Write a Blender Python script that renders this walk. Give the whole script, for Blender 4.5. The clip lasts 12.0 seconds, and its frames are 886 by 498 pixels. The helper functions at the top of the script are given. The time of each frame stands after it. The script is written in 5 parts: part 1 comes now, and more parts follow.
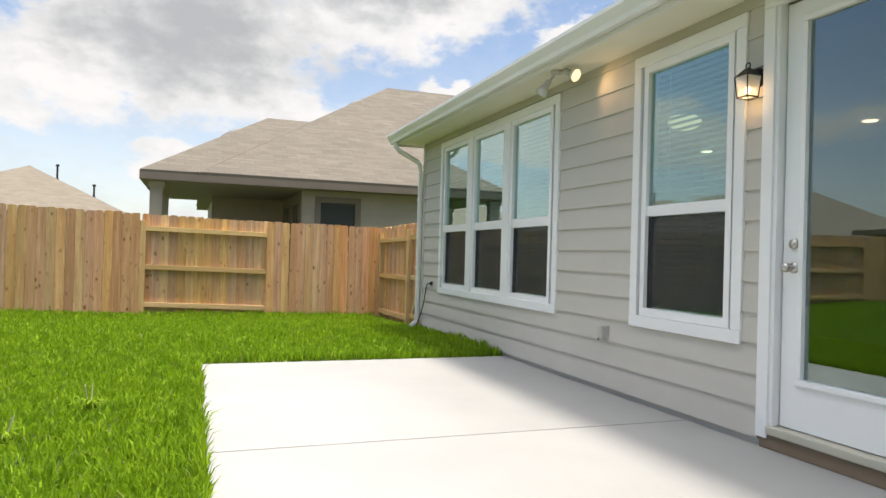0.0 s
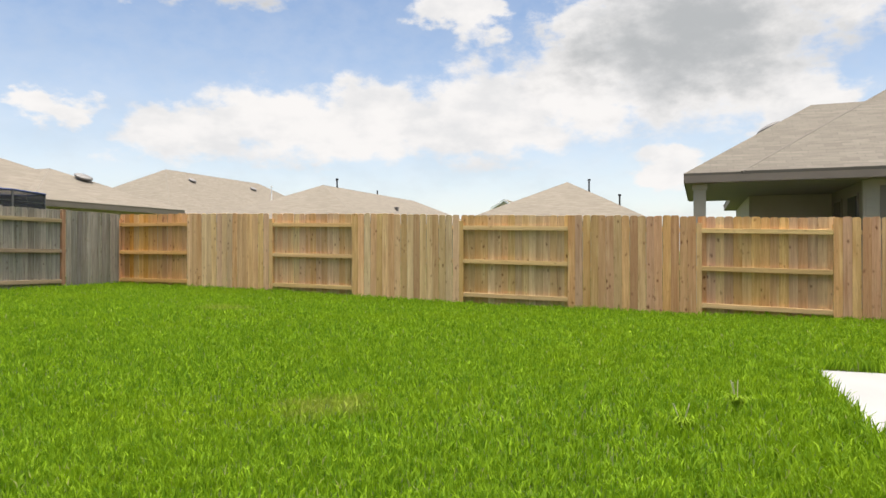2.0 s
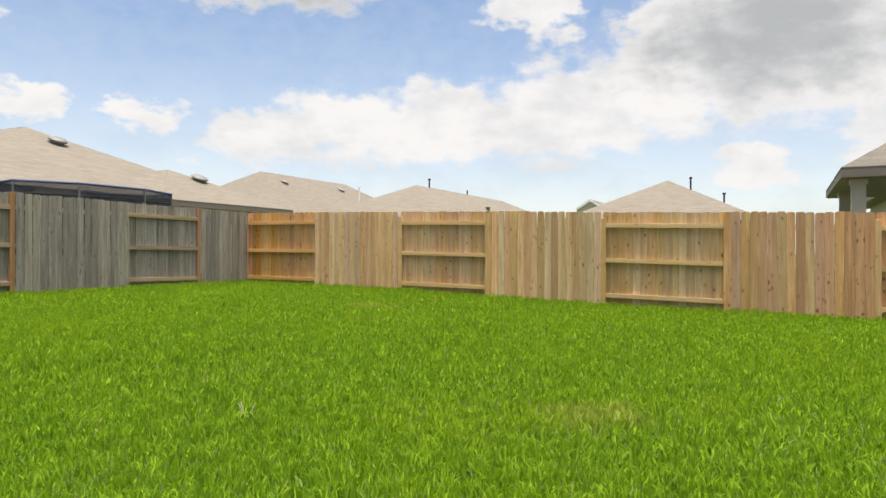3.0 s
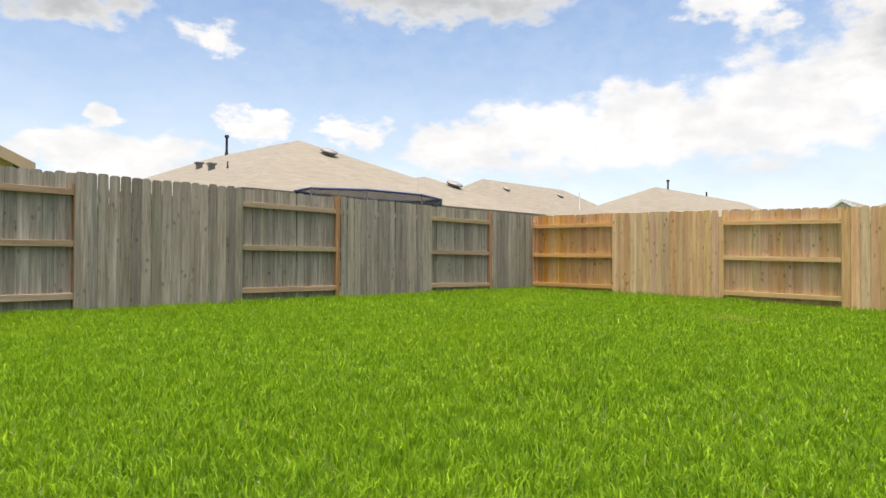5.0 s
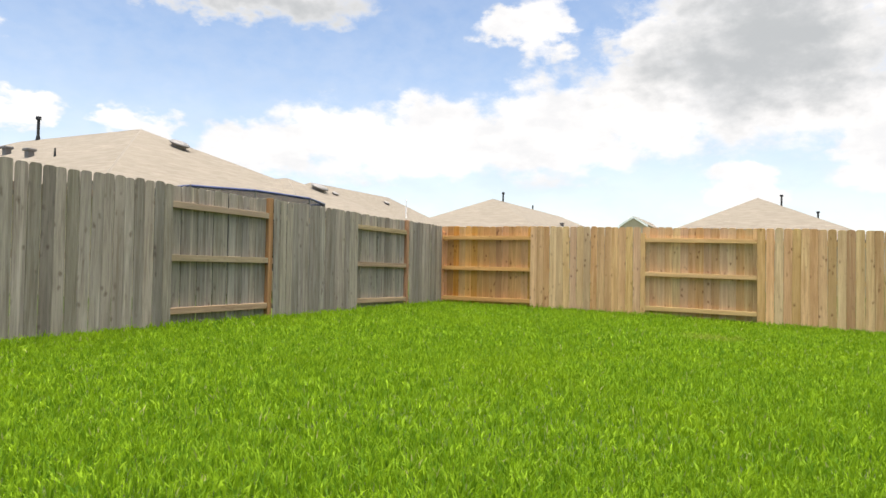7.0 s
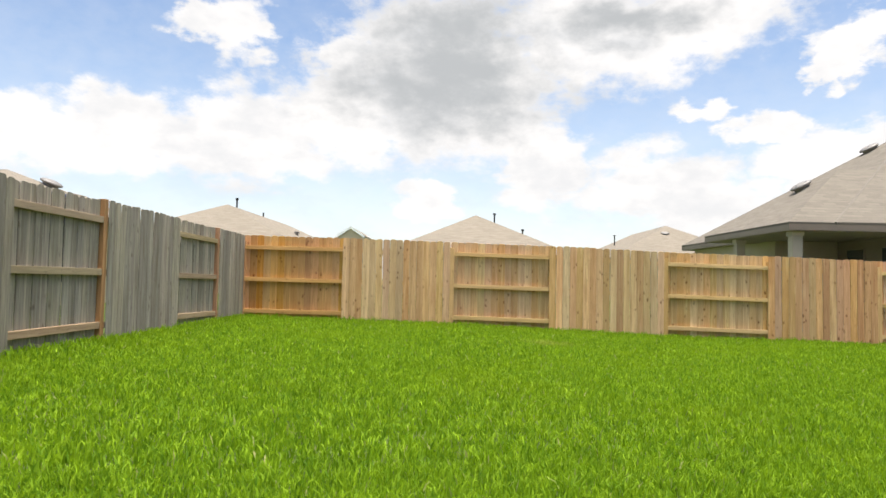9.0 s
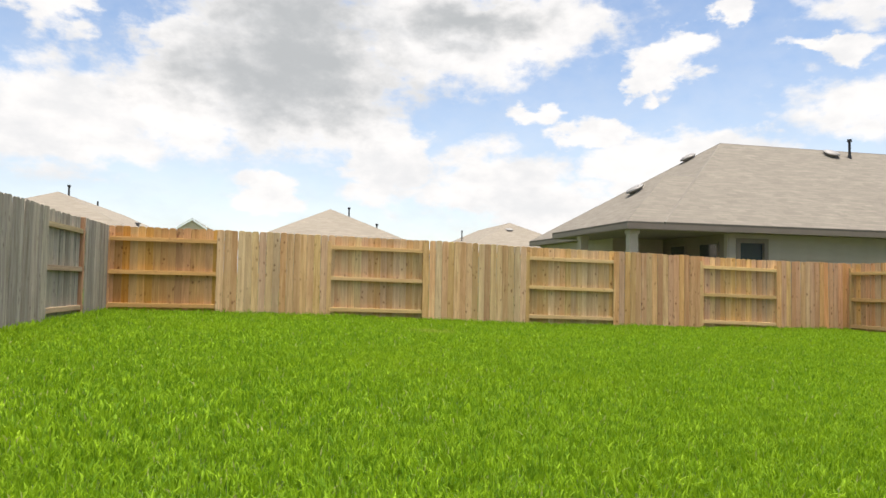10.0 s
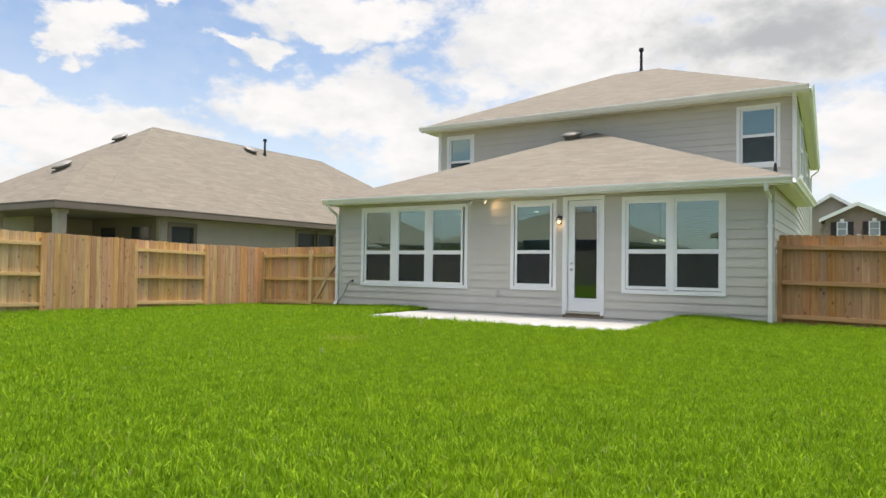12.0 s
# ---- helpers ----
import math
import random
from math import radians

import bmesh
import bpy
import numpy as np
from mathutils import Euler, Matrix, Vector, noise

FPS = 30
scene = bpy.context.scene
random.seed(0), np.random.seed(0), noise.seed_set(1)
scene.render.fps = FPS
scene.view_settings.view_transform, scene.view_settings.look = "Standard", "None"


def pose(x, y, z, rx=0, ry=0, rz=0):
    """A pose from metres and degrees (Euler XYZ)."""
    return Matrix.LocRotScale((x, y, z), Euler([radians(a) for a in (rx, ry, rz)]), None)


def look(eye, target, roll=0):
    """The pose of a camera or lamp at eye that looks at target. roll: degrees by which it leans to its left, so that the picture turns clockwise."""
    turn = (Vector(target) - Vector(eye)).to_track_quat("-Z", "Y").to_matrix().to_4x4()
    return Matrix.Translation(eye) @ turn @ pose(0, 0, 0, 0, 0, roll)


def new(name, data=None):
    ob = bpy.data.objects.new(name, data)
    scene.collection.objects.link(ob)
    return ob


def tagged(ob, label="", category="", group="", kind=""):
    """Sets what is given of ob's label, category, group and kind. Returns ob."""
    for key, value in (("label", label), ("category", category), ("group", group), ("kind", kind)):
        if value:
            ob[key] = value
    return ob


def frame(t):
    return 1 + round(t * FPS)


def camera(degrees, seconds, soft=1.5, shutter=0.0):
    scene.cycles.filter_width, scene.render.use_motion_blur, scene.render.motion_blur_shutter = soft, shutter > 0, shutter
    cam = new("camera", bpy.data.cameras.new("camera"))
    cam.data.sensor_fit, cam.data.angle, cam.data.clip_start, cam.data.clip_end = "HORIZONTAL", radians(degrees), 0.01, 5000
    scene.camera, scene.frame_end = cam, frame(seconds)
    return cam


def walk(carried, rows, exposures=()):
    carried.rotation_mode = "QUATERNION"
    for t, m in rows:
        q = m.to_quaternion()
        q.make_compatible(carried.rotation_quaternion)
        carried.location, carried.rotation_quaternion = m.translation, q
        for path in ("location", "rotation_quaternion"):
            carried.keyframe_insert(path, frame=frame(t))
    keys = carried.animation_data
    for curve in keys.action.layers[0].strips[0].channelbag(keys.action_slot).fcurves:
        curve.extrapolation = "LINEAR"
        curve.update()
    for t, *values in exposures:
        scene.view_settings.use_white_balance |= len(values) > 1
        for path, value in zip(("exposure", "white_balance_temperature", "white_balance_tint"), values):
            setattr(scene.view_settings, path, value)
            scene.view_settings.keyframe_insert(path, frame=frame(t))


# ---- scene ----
cam = camera(66.0, 12.0)
EXPOSURE = [(0, 1.17), (1.5, 1.14), (2.5, 1.10), (4.5, 1.20), (5.5, 1.30), (7.0, 1.33), (9.5, 1.27), (10.5, 1.21), (11.5, 1.13), (12, 1.17)]
PATH = [
    (0, (11.157, -3.215, 1.078), (9.278, -2.532, 1.097), 1.6),
    (0.5, (11.139, -3.289, 1.06), (9.183, -2.869, 1.083), 1.3),
    (1, (11.148, -3.335, 1.055), (9.155, -3.504, 1.068), 1.1),
    (1.5, (11.181, -3.576, 1.079), (9.253, -4.108, 1.088), 0.4),
    (2, (11.177, -4.054, 1.047), (9.305, -4.758, 1.053), 0.0),
    (2.5, (11.268, -4.744, 1.022), (9.438, -5.552, 1.033), 0.1),
    (2.7, (11.297, -5.009, 1.012), (9.482, -5.85, 1.022), 0.2),
    (4.3, (11.338, -7.138, 0.904), (9.765, -8.373, 0.928), 0.1),
    (4.5, (11.371, -7.392, 0.903), (9.846, -8.686, 0.929), 0.3),
    (5, (11.52, -8.005, 0.922), (10.053, -9.364, 0.952), 0.2),
    (5.5, (11.682, -8.679, 0.963), (10.219, -10.042, 0.989), 0.3),
    (6, (11.851, -9.337, 0.989), (10.365, -10.676, 1.017), 0.5),
    (6.5, (11.97, -9.984, 1.008), (10.325, -11.121, 1.048), 0.7),
    (7, (12.068, -10.644, 1.038), (10.27, -11.518, 1.09), 1.0),
    (9, (12.663, -12.98, 1.066), (10.666, -13.005, 1.159), 1.2),
    (9.5, (12.871, -13.416, 1.035), (10.884, -13.204, 1.123), 1.2),
    (10, (13.117, -13.731, 1.009), (11.165, -13.301, 1.095), 1.1),
    (10.5, (13.431, -13.979, 1.041), (11.628, -13.117, 1.125), 1.0),
    (11, (13.802, -14.216, 1.059), (12.223, -12.991, 1.141), 0.9),
    (11.5, (13.79, -14.454, 1.087), (12.509, -12.92, 1.151), 0.8),
    (12, (13.734, -14.471, 1.077), (12.683, -12.77, 1.13), 0.8),
]
walk(cam, [(t, look(eye, target, roll)) for t, eye, target, roll in PATH], exposures=[(t, stops, 6740, 12) for t, stops in EXPOSURE])

# ---- light ----
SUN_EL, SUN_AZ = 82.5, 46.0   # degrees; azimuth from +y towards +x

SUN_DIR = Vector((math.sin(radians(SUN_AZ)) * math.cos(radians(SUN_EL)), math.cos(radians(SUN_AZ)) * math.cos(radians(SUN_EL)), math.sin(radians(SUN_EL))))
world = bpy.data.worlds.new("sky")
scene.world = world
world.use_nodes = True


def cloudy_sky(w):
    nt = w.node_tree
    nt.nodes.clear()
    N, L = nt.nodes.new, nt.links.new

    def math_node(op, a, b=None, clamp=False):
        n = N("ShaderNodeMath")
        n.operation, n.use_clamp = op, clamp
        for i, v in enumerate((a, b)):
            if v is None:
                continue
            if isinstance(v, (int, float)):
                n.inputs[i].default_value = v
            else:
                L(v, n.inputs[i])
        return n.outputs[0]

    def step(value, lo, hi, to_lo=0.0, to_hi=1.0):
        n = N("ShaderNodeMapRange")
        n.interpolation_type = "SMOOTHSTEP"
        for key, v in (("From Min", lo), ("From Max", hi), ("To Min", to_lo), ("To Max", to_hi)):
            n.inputs[key].default_value = v
        L(value, n.inputs["Value"])
        return n.outputs[0]

    def blend(fac, a, b):
        n = N("ShaderNodeMixRGB")
        for i, v in enumerate((fac, a, b)):
            if isinstance(v, bpy.types.NodeSocket):
                L(v, n.inputs[i])
            else:
                n.inputs[i].default_value = v
        return n.outputs[0]

    sky = N("ShaderNodeTexSky")
    sky.sky_type, sky.sun_disc = "NISHITA", False
    sky.sun_elevation, sky.sun_rotation = radians(SUN_EL), radians(SUN_AZ)
    sky.air_density, sky.dust_density, sky.ozone_density = 1.0, 0.6, 1.4
    co = N("ShaderNodeTexCoord").outputs["Generated"]
    sep = N("ShaderNodeSeparateXYZ")
    L(co, sep.inputs[0])
    up = math_node("MAXIMUM", sep.outputs[2], 0.0)
    # degrees round the horizon (0 is west, 90 north) and above it
    around = math_node("MULTIPLY", math_node("ARCTAN2", sep.outputs[1], math_node("MULTIPLY", sep.outputs[0], -1.0)), 57.2958)
    above = math_node("MULTIPLY", math_node("ARCSINE", sep.outputs[2]), 57.2958)

    def field(scale, detail, rough, offset, stretch=1.9):
        m = N("ShaderNodeMapping")
        m.inputs["Location"].default_value, m.inputs["Scale"].default_value = offset, (1.0, 1.0, stretch)
        L(co, m.inputs[0])
        n = N("ShaderNodeTexNoise")
        n.inputs["Scale"].default_value, n.inputs["Detail"].default_value, n.inputs["Roughness"].default_value = scale, detail, rough
        L(m.outputs[0], n.inputs["Vector"])
        return math_node("SUBTRACT", n.outputs["Fac"], 0.5)

    angles = N("ShaderNodeCombineXYZ")
    L(math_node("ADD", around, math_node("MULTIPLY", field(14.0, 5, 0.55, (3.0, 1.0, 0.0)), 9.0)), angles.inputs[0])
    L(math_node("ADD", above, math_node("MULTIPLY", field(14.0, 5, 0.55, (7.0, 4.0, 2.0)), 5.0)), angles.inputs[1])

    def nearest(rows):
        """How deep a direction lies in the nearest of some oval patches: 1 at a centre, 0 at a rim."""
        least = None
        for a, e, wide, high in rows:
            m = N("ShaderNodeMapping")
            m.inputs["Scale"].default_value = (1 / wide, 1 / high, 1.0)
            m.inputs["Location"].default_value = (-a / wide, -e / high, 0.0)
            L(angles.outputs[0], m.inputs[0])
            d = N("ShaderNodeVectorMath")
            d.operation = "LENGTH"
            L(m.outputs[0], d.inputs[0])
            least = d.outputs["Value"] if least is None else math_node("MINIMUM", least, d.outputs["Value"])
        return math_node("SUBTRACT", 1.0, math_node("MINIMUM", least, 3.0))

    fine = field(16.0, 11, 0.6, (0.0, 1.0, 0.4), 1.7)
    puffs = field(30.0, 6, 0.55, (4.0, 2.0, 1.4), 1.6)
    dens = nearest(CLOUDS_WEST + CLOUDS_NORTH + CLOUDS_BANK + CLOUD_FILL)
    # scattered small puffs elsewhere, and closed banks low over the roofs
    loose = math_node("SUBTRACT", math_node("MULTIPLY", field(5.0, 4, 0.5, (2.3, 0.4, 0.1)), 3.2), 0.62)
    low = step(up, 0.0, 0.17, 0.33, -0.8)
    dens = math_node("MAXIMUM", dens, math_node("MAXIMUM", loose, low))
    dens = math_node("ADD", dens, math_node("ADD", math_node("MULTIPLY", fine, 1.25), math_node("MULTIPLY", puffs, 0.35)))
    cover = step(dens, -0.04, 0.42)
    veil = step(up, 0.02, 0.36, 0.50, 0.08)
    cover = math_node("ADD", cover, math_node("MULTIPLY", math_node("SUBTRACT", 1.0, cover), math_node("ADD", veil, math_node("MULTIPLY", puffs, 0.3))), True)
    core = math_node("ADD", nearest(CLOUD_SHADE), math_node("ADD", math_node("MULTIPLY", fine, 1.5), math_node("MULTIPLY", puffs, 0.5)))
    core = step(core, -0.45, 0.95)
    swell = step(math_node("ADD", math_node("MULTIPLY", field(8.0, 7, 0.55, (5.0, 2.0, 1.2), 2.4), 1.0), math_node("MULTIPLY", puffs, 0.45)), -0.15, 0.25, 0.0, 0.88)
    cloud = blend(swell, CLOUD_WHITE, CLOUD_MID)
    cloud = blend(core, cloud, CLOUD_GREY)
    b1, b2, both = N("ShaderNodeBackground"), N("ShaderNodeBackground"), N("ShaderNodeMixShader")
    L(sky.outputs[0], b1.inputs[0])
    b1.inputs[1].default_value = 0.08
    L(cloud, b2.inputs[0])
    # thin cloud round the sun, out of view, brightened as added fill light
    near = N("ShaderNodeVectorMath")
    near.operation = "DOT_PRODUCT"
    L(co, near.inputs[0])
    near.inputs[1].default_value = SUN_DIR
    L(step(near.outputs["Value"], math.cos(radians(62)), 1.0, 1.0, 5.4), b2.inputs[1])
    L(cover, both.inputs[0])
    L(b1.outputs[0], both.inputs[1]), L(b2.outputs[0], both.inputs[2])
    out = N("ShaderNodeOutputWorld")
    L(both.outputs[0], out.inputs[0])


CLOUD_WHITE, CLOUD_MID, CLOUD_GREY = (0.430, 0.434, 0.436, 1), (0.350, 0.363, 0.376, 1), (0.223, 0.238, 0.249, 1)
# clouds by their bearing, height, half width and half height in degrees
CLOUDS_WEST = [(-71.6, 18.1, 5.5, 1.7), (-61.6, 17.3, 3.6, 1.6), (-69.3, 10.9, 1.4, 1.2), (-68.3, 7.6, 6.6, 2.5), (-74.0, 8.6, 2.4, 1.2), (-58.1, 10.9, 2.7, 1.2),
               (-50.8, 10.4, 3.1, 1.5), (-42.3, 20.8, 11.0, 2.1), (-20.6, 19.5, 4.5, 1.6), (-40.8, 9.2, 6.2, 2.6), (-33.3, 10.3, 7.9, 3.4), (-24.8, 11.1, 6.4, 3.7),
               (-16.3, 11.5, 5.7, 4.5), (-1.1, 15.3, 9.7, 6.1), (-8.3, 18.1, 5.3, 2.5), (6.9, 10.1, 4.2, 5.6), (-18.3, 10.2, 12.2, 3.4), (-2.3, 6.5, 3.7, 1.7),
               (-0.3, 17.1, 12.5, 8.5), (-28.8, 9.8, 8.6, 3.5), (-17.8, 10.8, 8.7, 4.2), (-18.1, 19.4, 3.3, 3.1), (11.5, 20.0, 12.9, 5.1), (17.4, 7.9, 6.5, 3.6)]
CLOUDS_NORTH = [(26.0, 11.9, 2.8, 1.2), (30.1, 16.4, 2.0, 1.7), (22.0, 20.8, 6.2, 1.6), (20.0, 13.5, 2.5, 1.1), (-0.7, 15.2, 12.7, 6.9), (17.4, 20.5, 12.3, 3.6),
                (32.3, 18.3, 2.9, 1.5), (29.0, 16.0, 2.2, 1.3), (35.1, 20.8, 1.8, 1.0), (24.7, 11.8, 3.2, 1.3), (16.7, 8.1, 7.5, 3.5), (30.0, 9.1, 6.6, 2.8),
                (44.6, 13.1, 4.7, 2.1), (52.7, 13.3, 5.7, 3.9), (49.1, 19.3, 8.5, 2.0), (43.2, 17.1, 2.7, 1.1), (30.2, 17.5, 3.9, 1.6), (29.0, 15.6, 1.6, 1.1),
                (25.8, 11.9, 1.8, 1.2), (47.6, 12.9, 9.2, 3.1), (34.2, 10.1, 5.6, 2.3), (49.3, 20.0, 10.3, 2.3)]
CLOUDS_BANK = [(42.3, 17.1, 4.0, 0.8), (68.3, 18.5, 13.0, 6.8), (83.4, 17.7, 11.8, 6.4), (89.7, 9.8, 3.8, 4.0), (-8.7, 13.4, 9.2, 5.2), (2.1, 15.7, 9.5, 5.5),
               (10.2, 18.6, 9.3, 2.5),
               (22.0, 5.0, 9.0, 3.6), (38.0, 6.0, 11.0, 3.4), (60.0, 9.0, 11.0, 5.5), (76.0, 8.0, 13.0, 6.0)]
CLOUD_FILL = [(0, 90, 900, 48)]   # high thin cloud overhead, unseen, added to fill the light
CLOUD_SHADE = [(-1.1, 15.5, 8.5, 3.9), (-0.3, 16.9, 9.1, 4.0), (0.6, 20.2, 8.0, 3.4), (-1.5, 15.6, 11.2, 3.1), (84.6, 17.5, 10.0, 3.4), (-71.6, 18.3, 5.1, 1.6), (-42.3, 20.8, 10.5, 1.7), (14.5, 21.1, 6.0, 1.9)]
cloudy_sky(world)

sun = new("sun", bpy.data.lights.new("sun", "SUN"))
sun.data.energy, sun.data.angle, sun.data.color = 2.4, radians(8.0), (1.0, 0.95, 0.86)
sun.matrix_world = look(SUN_DIR * 60, (0, 0, 0))


# ---- materials ----
class Nodes:
    """A Principled material with a few shortcuts to grow its node tree."""

    def __init__(self, name):
        self.mat = bpy.data.materials.new(name)
        self.mat.use_nodes = True
        self.nt = self.mat.node_tree
        self.bsdf = self.nt.nodes["Principled BSDF"]

    def n(self, kind, **inputs):
        node = self.nt.nodes.new("ShaderNode" + kind)
        for key, value in inputs.items():
            self.put(node, key.replace("_", " "), value)
        return node

    def put(self, node, key, value):
        slot = node.inputs[int(key) if key.isdigit() else key]
        if isinstance(value, bpy.types.NodeSocket):
            self.nt.links.new(value, slot)
        else:
            slot.default_value = value

    def coords(self, scale=(1, 1, 1), which="Object", shift=0.0):
        co = self.n("TexCoord").outputs[which]
        if shift:
            info = self.n("ObjectInfo").outputs["Random"]
            mul = self.n("VectorMath")
            mul.operation = "SCALE"
            mul.inputs[0].default_value = (17, 31, 53)
            self.put(mul, "Scale", info)
            add = self.n("VectorMath")
            add.operation = "ADD"
            self.nt.links.new(co, add.inputs[0]), self.nt.links.new(mul.outputs[0], add.inputs[1])
            co = add.outputs[0]
        m = self.n("Mapping", Scale=scale)
        self.nt.links.new(co, m.inputs[0])
        return m.outputs[0]

    def noise(self, vec, scale, detail=4.0, rough=0.55):
        return self.n("TexNoise", Vector=vec, Scale=scale, Detail=detail, Roughness=rough).outputs["Fac"]

    def span(self, fac, a, b, lo=0.0, hi=1.0):
        return self.n("MapRange", Value=fac, From_Min=a, From_Max=b, To_Min=lo, To_Max=hi).outputs[0]

    def mix(self, fac, a, b, blend="MIX"):
        node = self.n("MixRGB")
        node.blend_type = blend
        self.put(node, "0", fac), self.put(node, "1", a), self.put(node, "2", b)
        return node.outputs[0]

    def vary(self, col, lo=0.8, hi=1.2, hue=0.0):
        """Lighter and darker from piece to piece."""
        info = self.n("ObjectInfo").outputs["Random"]
        node = self.n("HueSaturation", Color=col, Value=self.span(info, 0, 1, lo, hi))
        if hue:
            other = self.n("Math", **{"0": info, "1": 7.31})
            other.operation = "MULTIPLY"
            part_ = self.n("Math", **{"0": other.outputs[0]})
            part_.operation = "FRACT"
            self.put(node, "Hue", self.span(part_.outputs[0], 0, 1, 0.5 - hue, 0.5 + hue))
            third = self.n("Math", **{"0": info, "1": 23.7})
            third.operation = "MULTIPLY"
            rest = self.n("Math", **{"0": third.outputs[0]})
            rest.operation = "FRACT"
            self.put(node, "Saturation", self.span(rest.outputs[0], 0, 1, 0.88, 1.12))
        return node.outputs[0]

    def bump(self, height, strength, distance=0.01):
        self.put(self.bsdf, "Normal", self.n("Bump", Height=height, Strength=strength, Distance=distance).outputs[0])

    def done(self, col, rough=0.6, metal=0.0, spec=0.5):
        self.put(self.bsdf, "Base Color", col), self.put(self.bsdf, "Roughness", rough)
        self.put(self.bsdf, "Metallic", metal), self.put(self.bsdf, "Specular IOR Level", spec)
        return self.mat


def c4(r, g, b):
    return (r, g, b, 1.0)


def plain(name, col, rough=0.5, metal=0.0, grain=60.0, bump=0.05, var=0.12, spec=0.5):
    """Paint, metal or plaster: a faint two-scale mottling and a fine grain."""
    m = Nodes(name)
    v = m.coords()
    big, small = m.noise(v, 1.7, 3), m.noise(v, grain, 3)
    dark = tuple(c * (1 - var) for c in col)
    c = m.mix(m.span(big, 0.3, 0.7), c4(*dark), c4(*col))
    c = m.mix(m.span(small, 0.2, 0.8, 0, 0.35), c, c4(*dark))
    m.bump(small, bump, 0.003)
    return m.done(c, rough, metal, spec)


def wood(name, light, dark, rand=(0.8, 1.2), hue=0.0, knots=1.0, rough=0.75, streak=0.5, axis=2):
    """Sawn boards, grain along one axis, with knots and a colour of its own for every board."""
    m = Nodes(name)
    scale = [26.0, 26.0, 26.0]
    scale[axis] = 1.3
    v = m.coords(tuple(scale), shift=1)
    grain = m.noise(v, 1.0, 6, 0.65)
    wide = m.coords(tuple(s / 5 for s in scale), shift=1)
    blot = m.noise(wide, 0.8, 3)
    c = m.mix(m.span(grain, 0.3, 0.7), c4(*dark), c4(*light))
    c = m.mix(m.span(blot, 0.35, 0.7, 0, streak), c, c4(*[d * 0.8 for d in dark]))
    fibre = m.noise(m.coords(tuple(s * 3.2 for s in scale), shift=1), 1.0, 3, 0.7)
    c = m.mix(m.span(fibre, 0.52, 0.75, 0, 0.55), c, c4(*[d * 0.5 for d in dark]))
    pale = m.noise(m.coords(tuple(s * 0.9 for s in scale), shift=1), 0.7, 2)
    c = m.mix(m.span(pale, 0.6, 0.72, 0, 0.4), c, c4(*[min(0.8, l * 1.25) for l in light]))
    if knots:
        kv = m.coords(tuple(4.4 if i == axis else 7.5 for i in range(3)), shift=1)
        sep, flat = m.n("SeparateXYZ", Vector=kv), m.n("CombineXYZ")
        across = m.n("Math", **{"0": sep.outputs[(axis + 1) % 3], "1": sep.outputs[(axis + 2) % 3]})
        m.put(flat, "X", across.outputs[0]), m.put(flat, "Y", sep.outputs[axis])
        cells = m.n("TexVoronoi", Vector=flat.outputs[0], Scale=1.0)
        cells.voronoi_dimensions = "2D"
        spot = cells.outputs["Distance"]
        some = m.span(m.noise(kv, 0.9, 2), 0.51, 0.62)
        uneven = m.n("Math", **{"0": spot, "1": m.span(m.noise(kv, 3.0, 4), 0.3, 0.7, -0.10, 0.10)})
        near = m.n("Math", **{"0": m.span(uneven.outputs[0], 0.03, 0.20, 0.85 * knots, 0), "1": some})
        near.operation = "MULTIPLY"
        # grain darkens in a long flame above and below a knot
        stretched = m.n("VectorMath", **{"0": flat.outputs[0], "1": (1.0, 0.16, 1.0)})
        stretched.operation = "MULTIPLY"
        flame = m.n("TexVoronoi", Vector=stretched.outputs[0], Scale=1.0)
        flame.voronoi_dimensions = "2D"
        band = m.n("Math", **{"0": m.span(flame.outputs["Distance"], 0.05, 0.42, 0.55 * knots, 0), "1": m.span(grain, 0.35, 0.6, 1.0, 0.25)})
        band.operation = "MULTIPLY"
        c = m.mix(band.outputs[0], c, c4(dark[0] * 0.72, dark[1] * 0.62, dark[2] * 0.5))
        c = m.mix(near.outputs[0], c, c4(dark[0] * 0.35, dark[1] * 0.26, dark[2] * 0.2))
    c = m.vary(c, rand[0], rand[1], hue)
    m.bump(grain, 0.35, 0.004)
    return m.done(c, rough, 0.0, 0.25)


def shingles(name, a, b, gap):
    """Asphalt shingles in staggered courses, run by the UV of the roof in metres."""
    m = Nodes(name)
    v = m.coords((1, 1, 1), "UV")
    brick = m.n("TexBrick", Vector=v, Color1=c4(*a), Color2=c4(*b), Mortar=c4(*gap), Scale=1.0, Mortar_Size=0.006, Mortar_Smooth=0.4, Bias=0.0, Brick_Width=0.34, Row_Height=0.145)
    brick.offset, brick.squash = 0.37, 1.0
    grit = m.noise(m.coords((1, 1, 1), "UV"), 90.0, 3)
    streaks = m.noise(m.coords((0.9, 7.0, 1.0), "UV"), 1.0, 4, 0.7)
    blot = m.noise(m.coords((0.35, 0.35, 1.0), "UV"), 1.0, 3)
    c = m.mix(m.span(streaks, 0.5, 0.68, 0, 0.6), brick.outputs["Color"], c4(*[x * 1.35 for x in b]))
    c = m.mix(m.span(grit, 0.3, 0.7, 0, 0.3), c, c4(*[x * 0.7 for x in a]))
    c = m.mix(m.span(blot, 0.3, 0.75, 0, 0.25), c, c4(*[x * 0.8 for x in a]))
    m.bump(m.mix(0.25, brick.outputs["Fac"], grit), 0.5, -0.012)
    return m.done(c, 0.92, 0.0, 0.2)


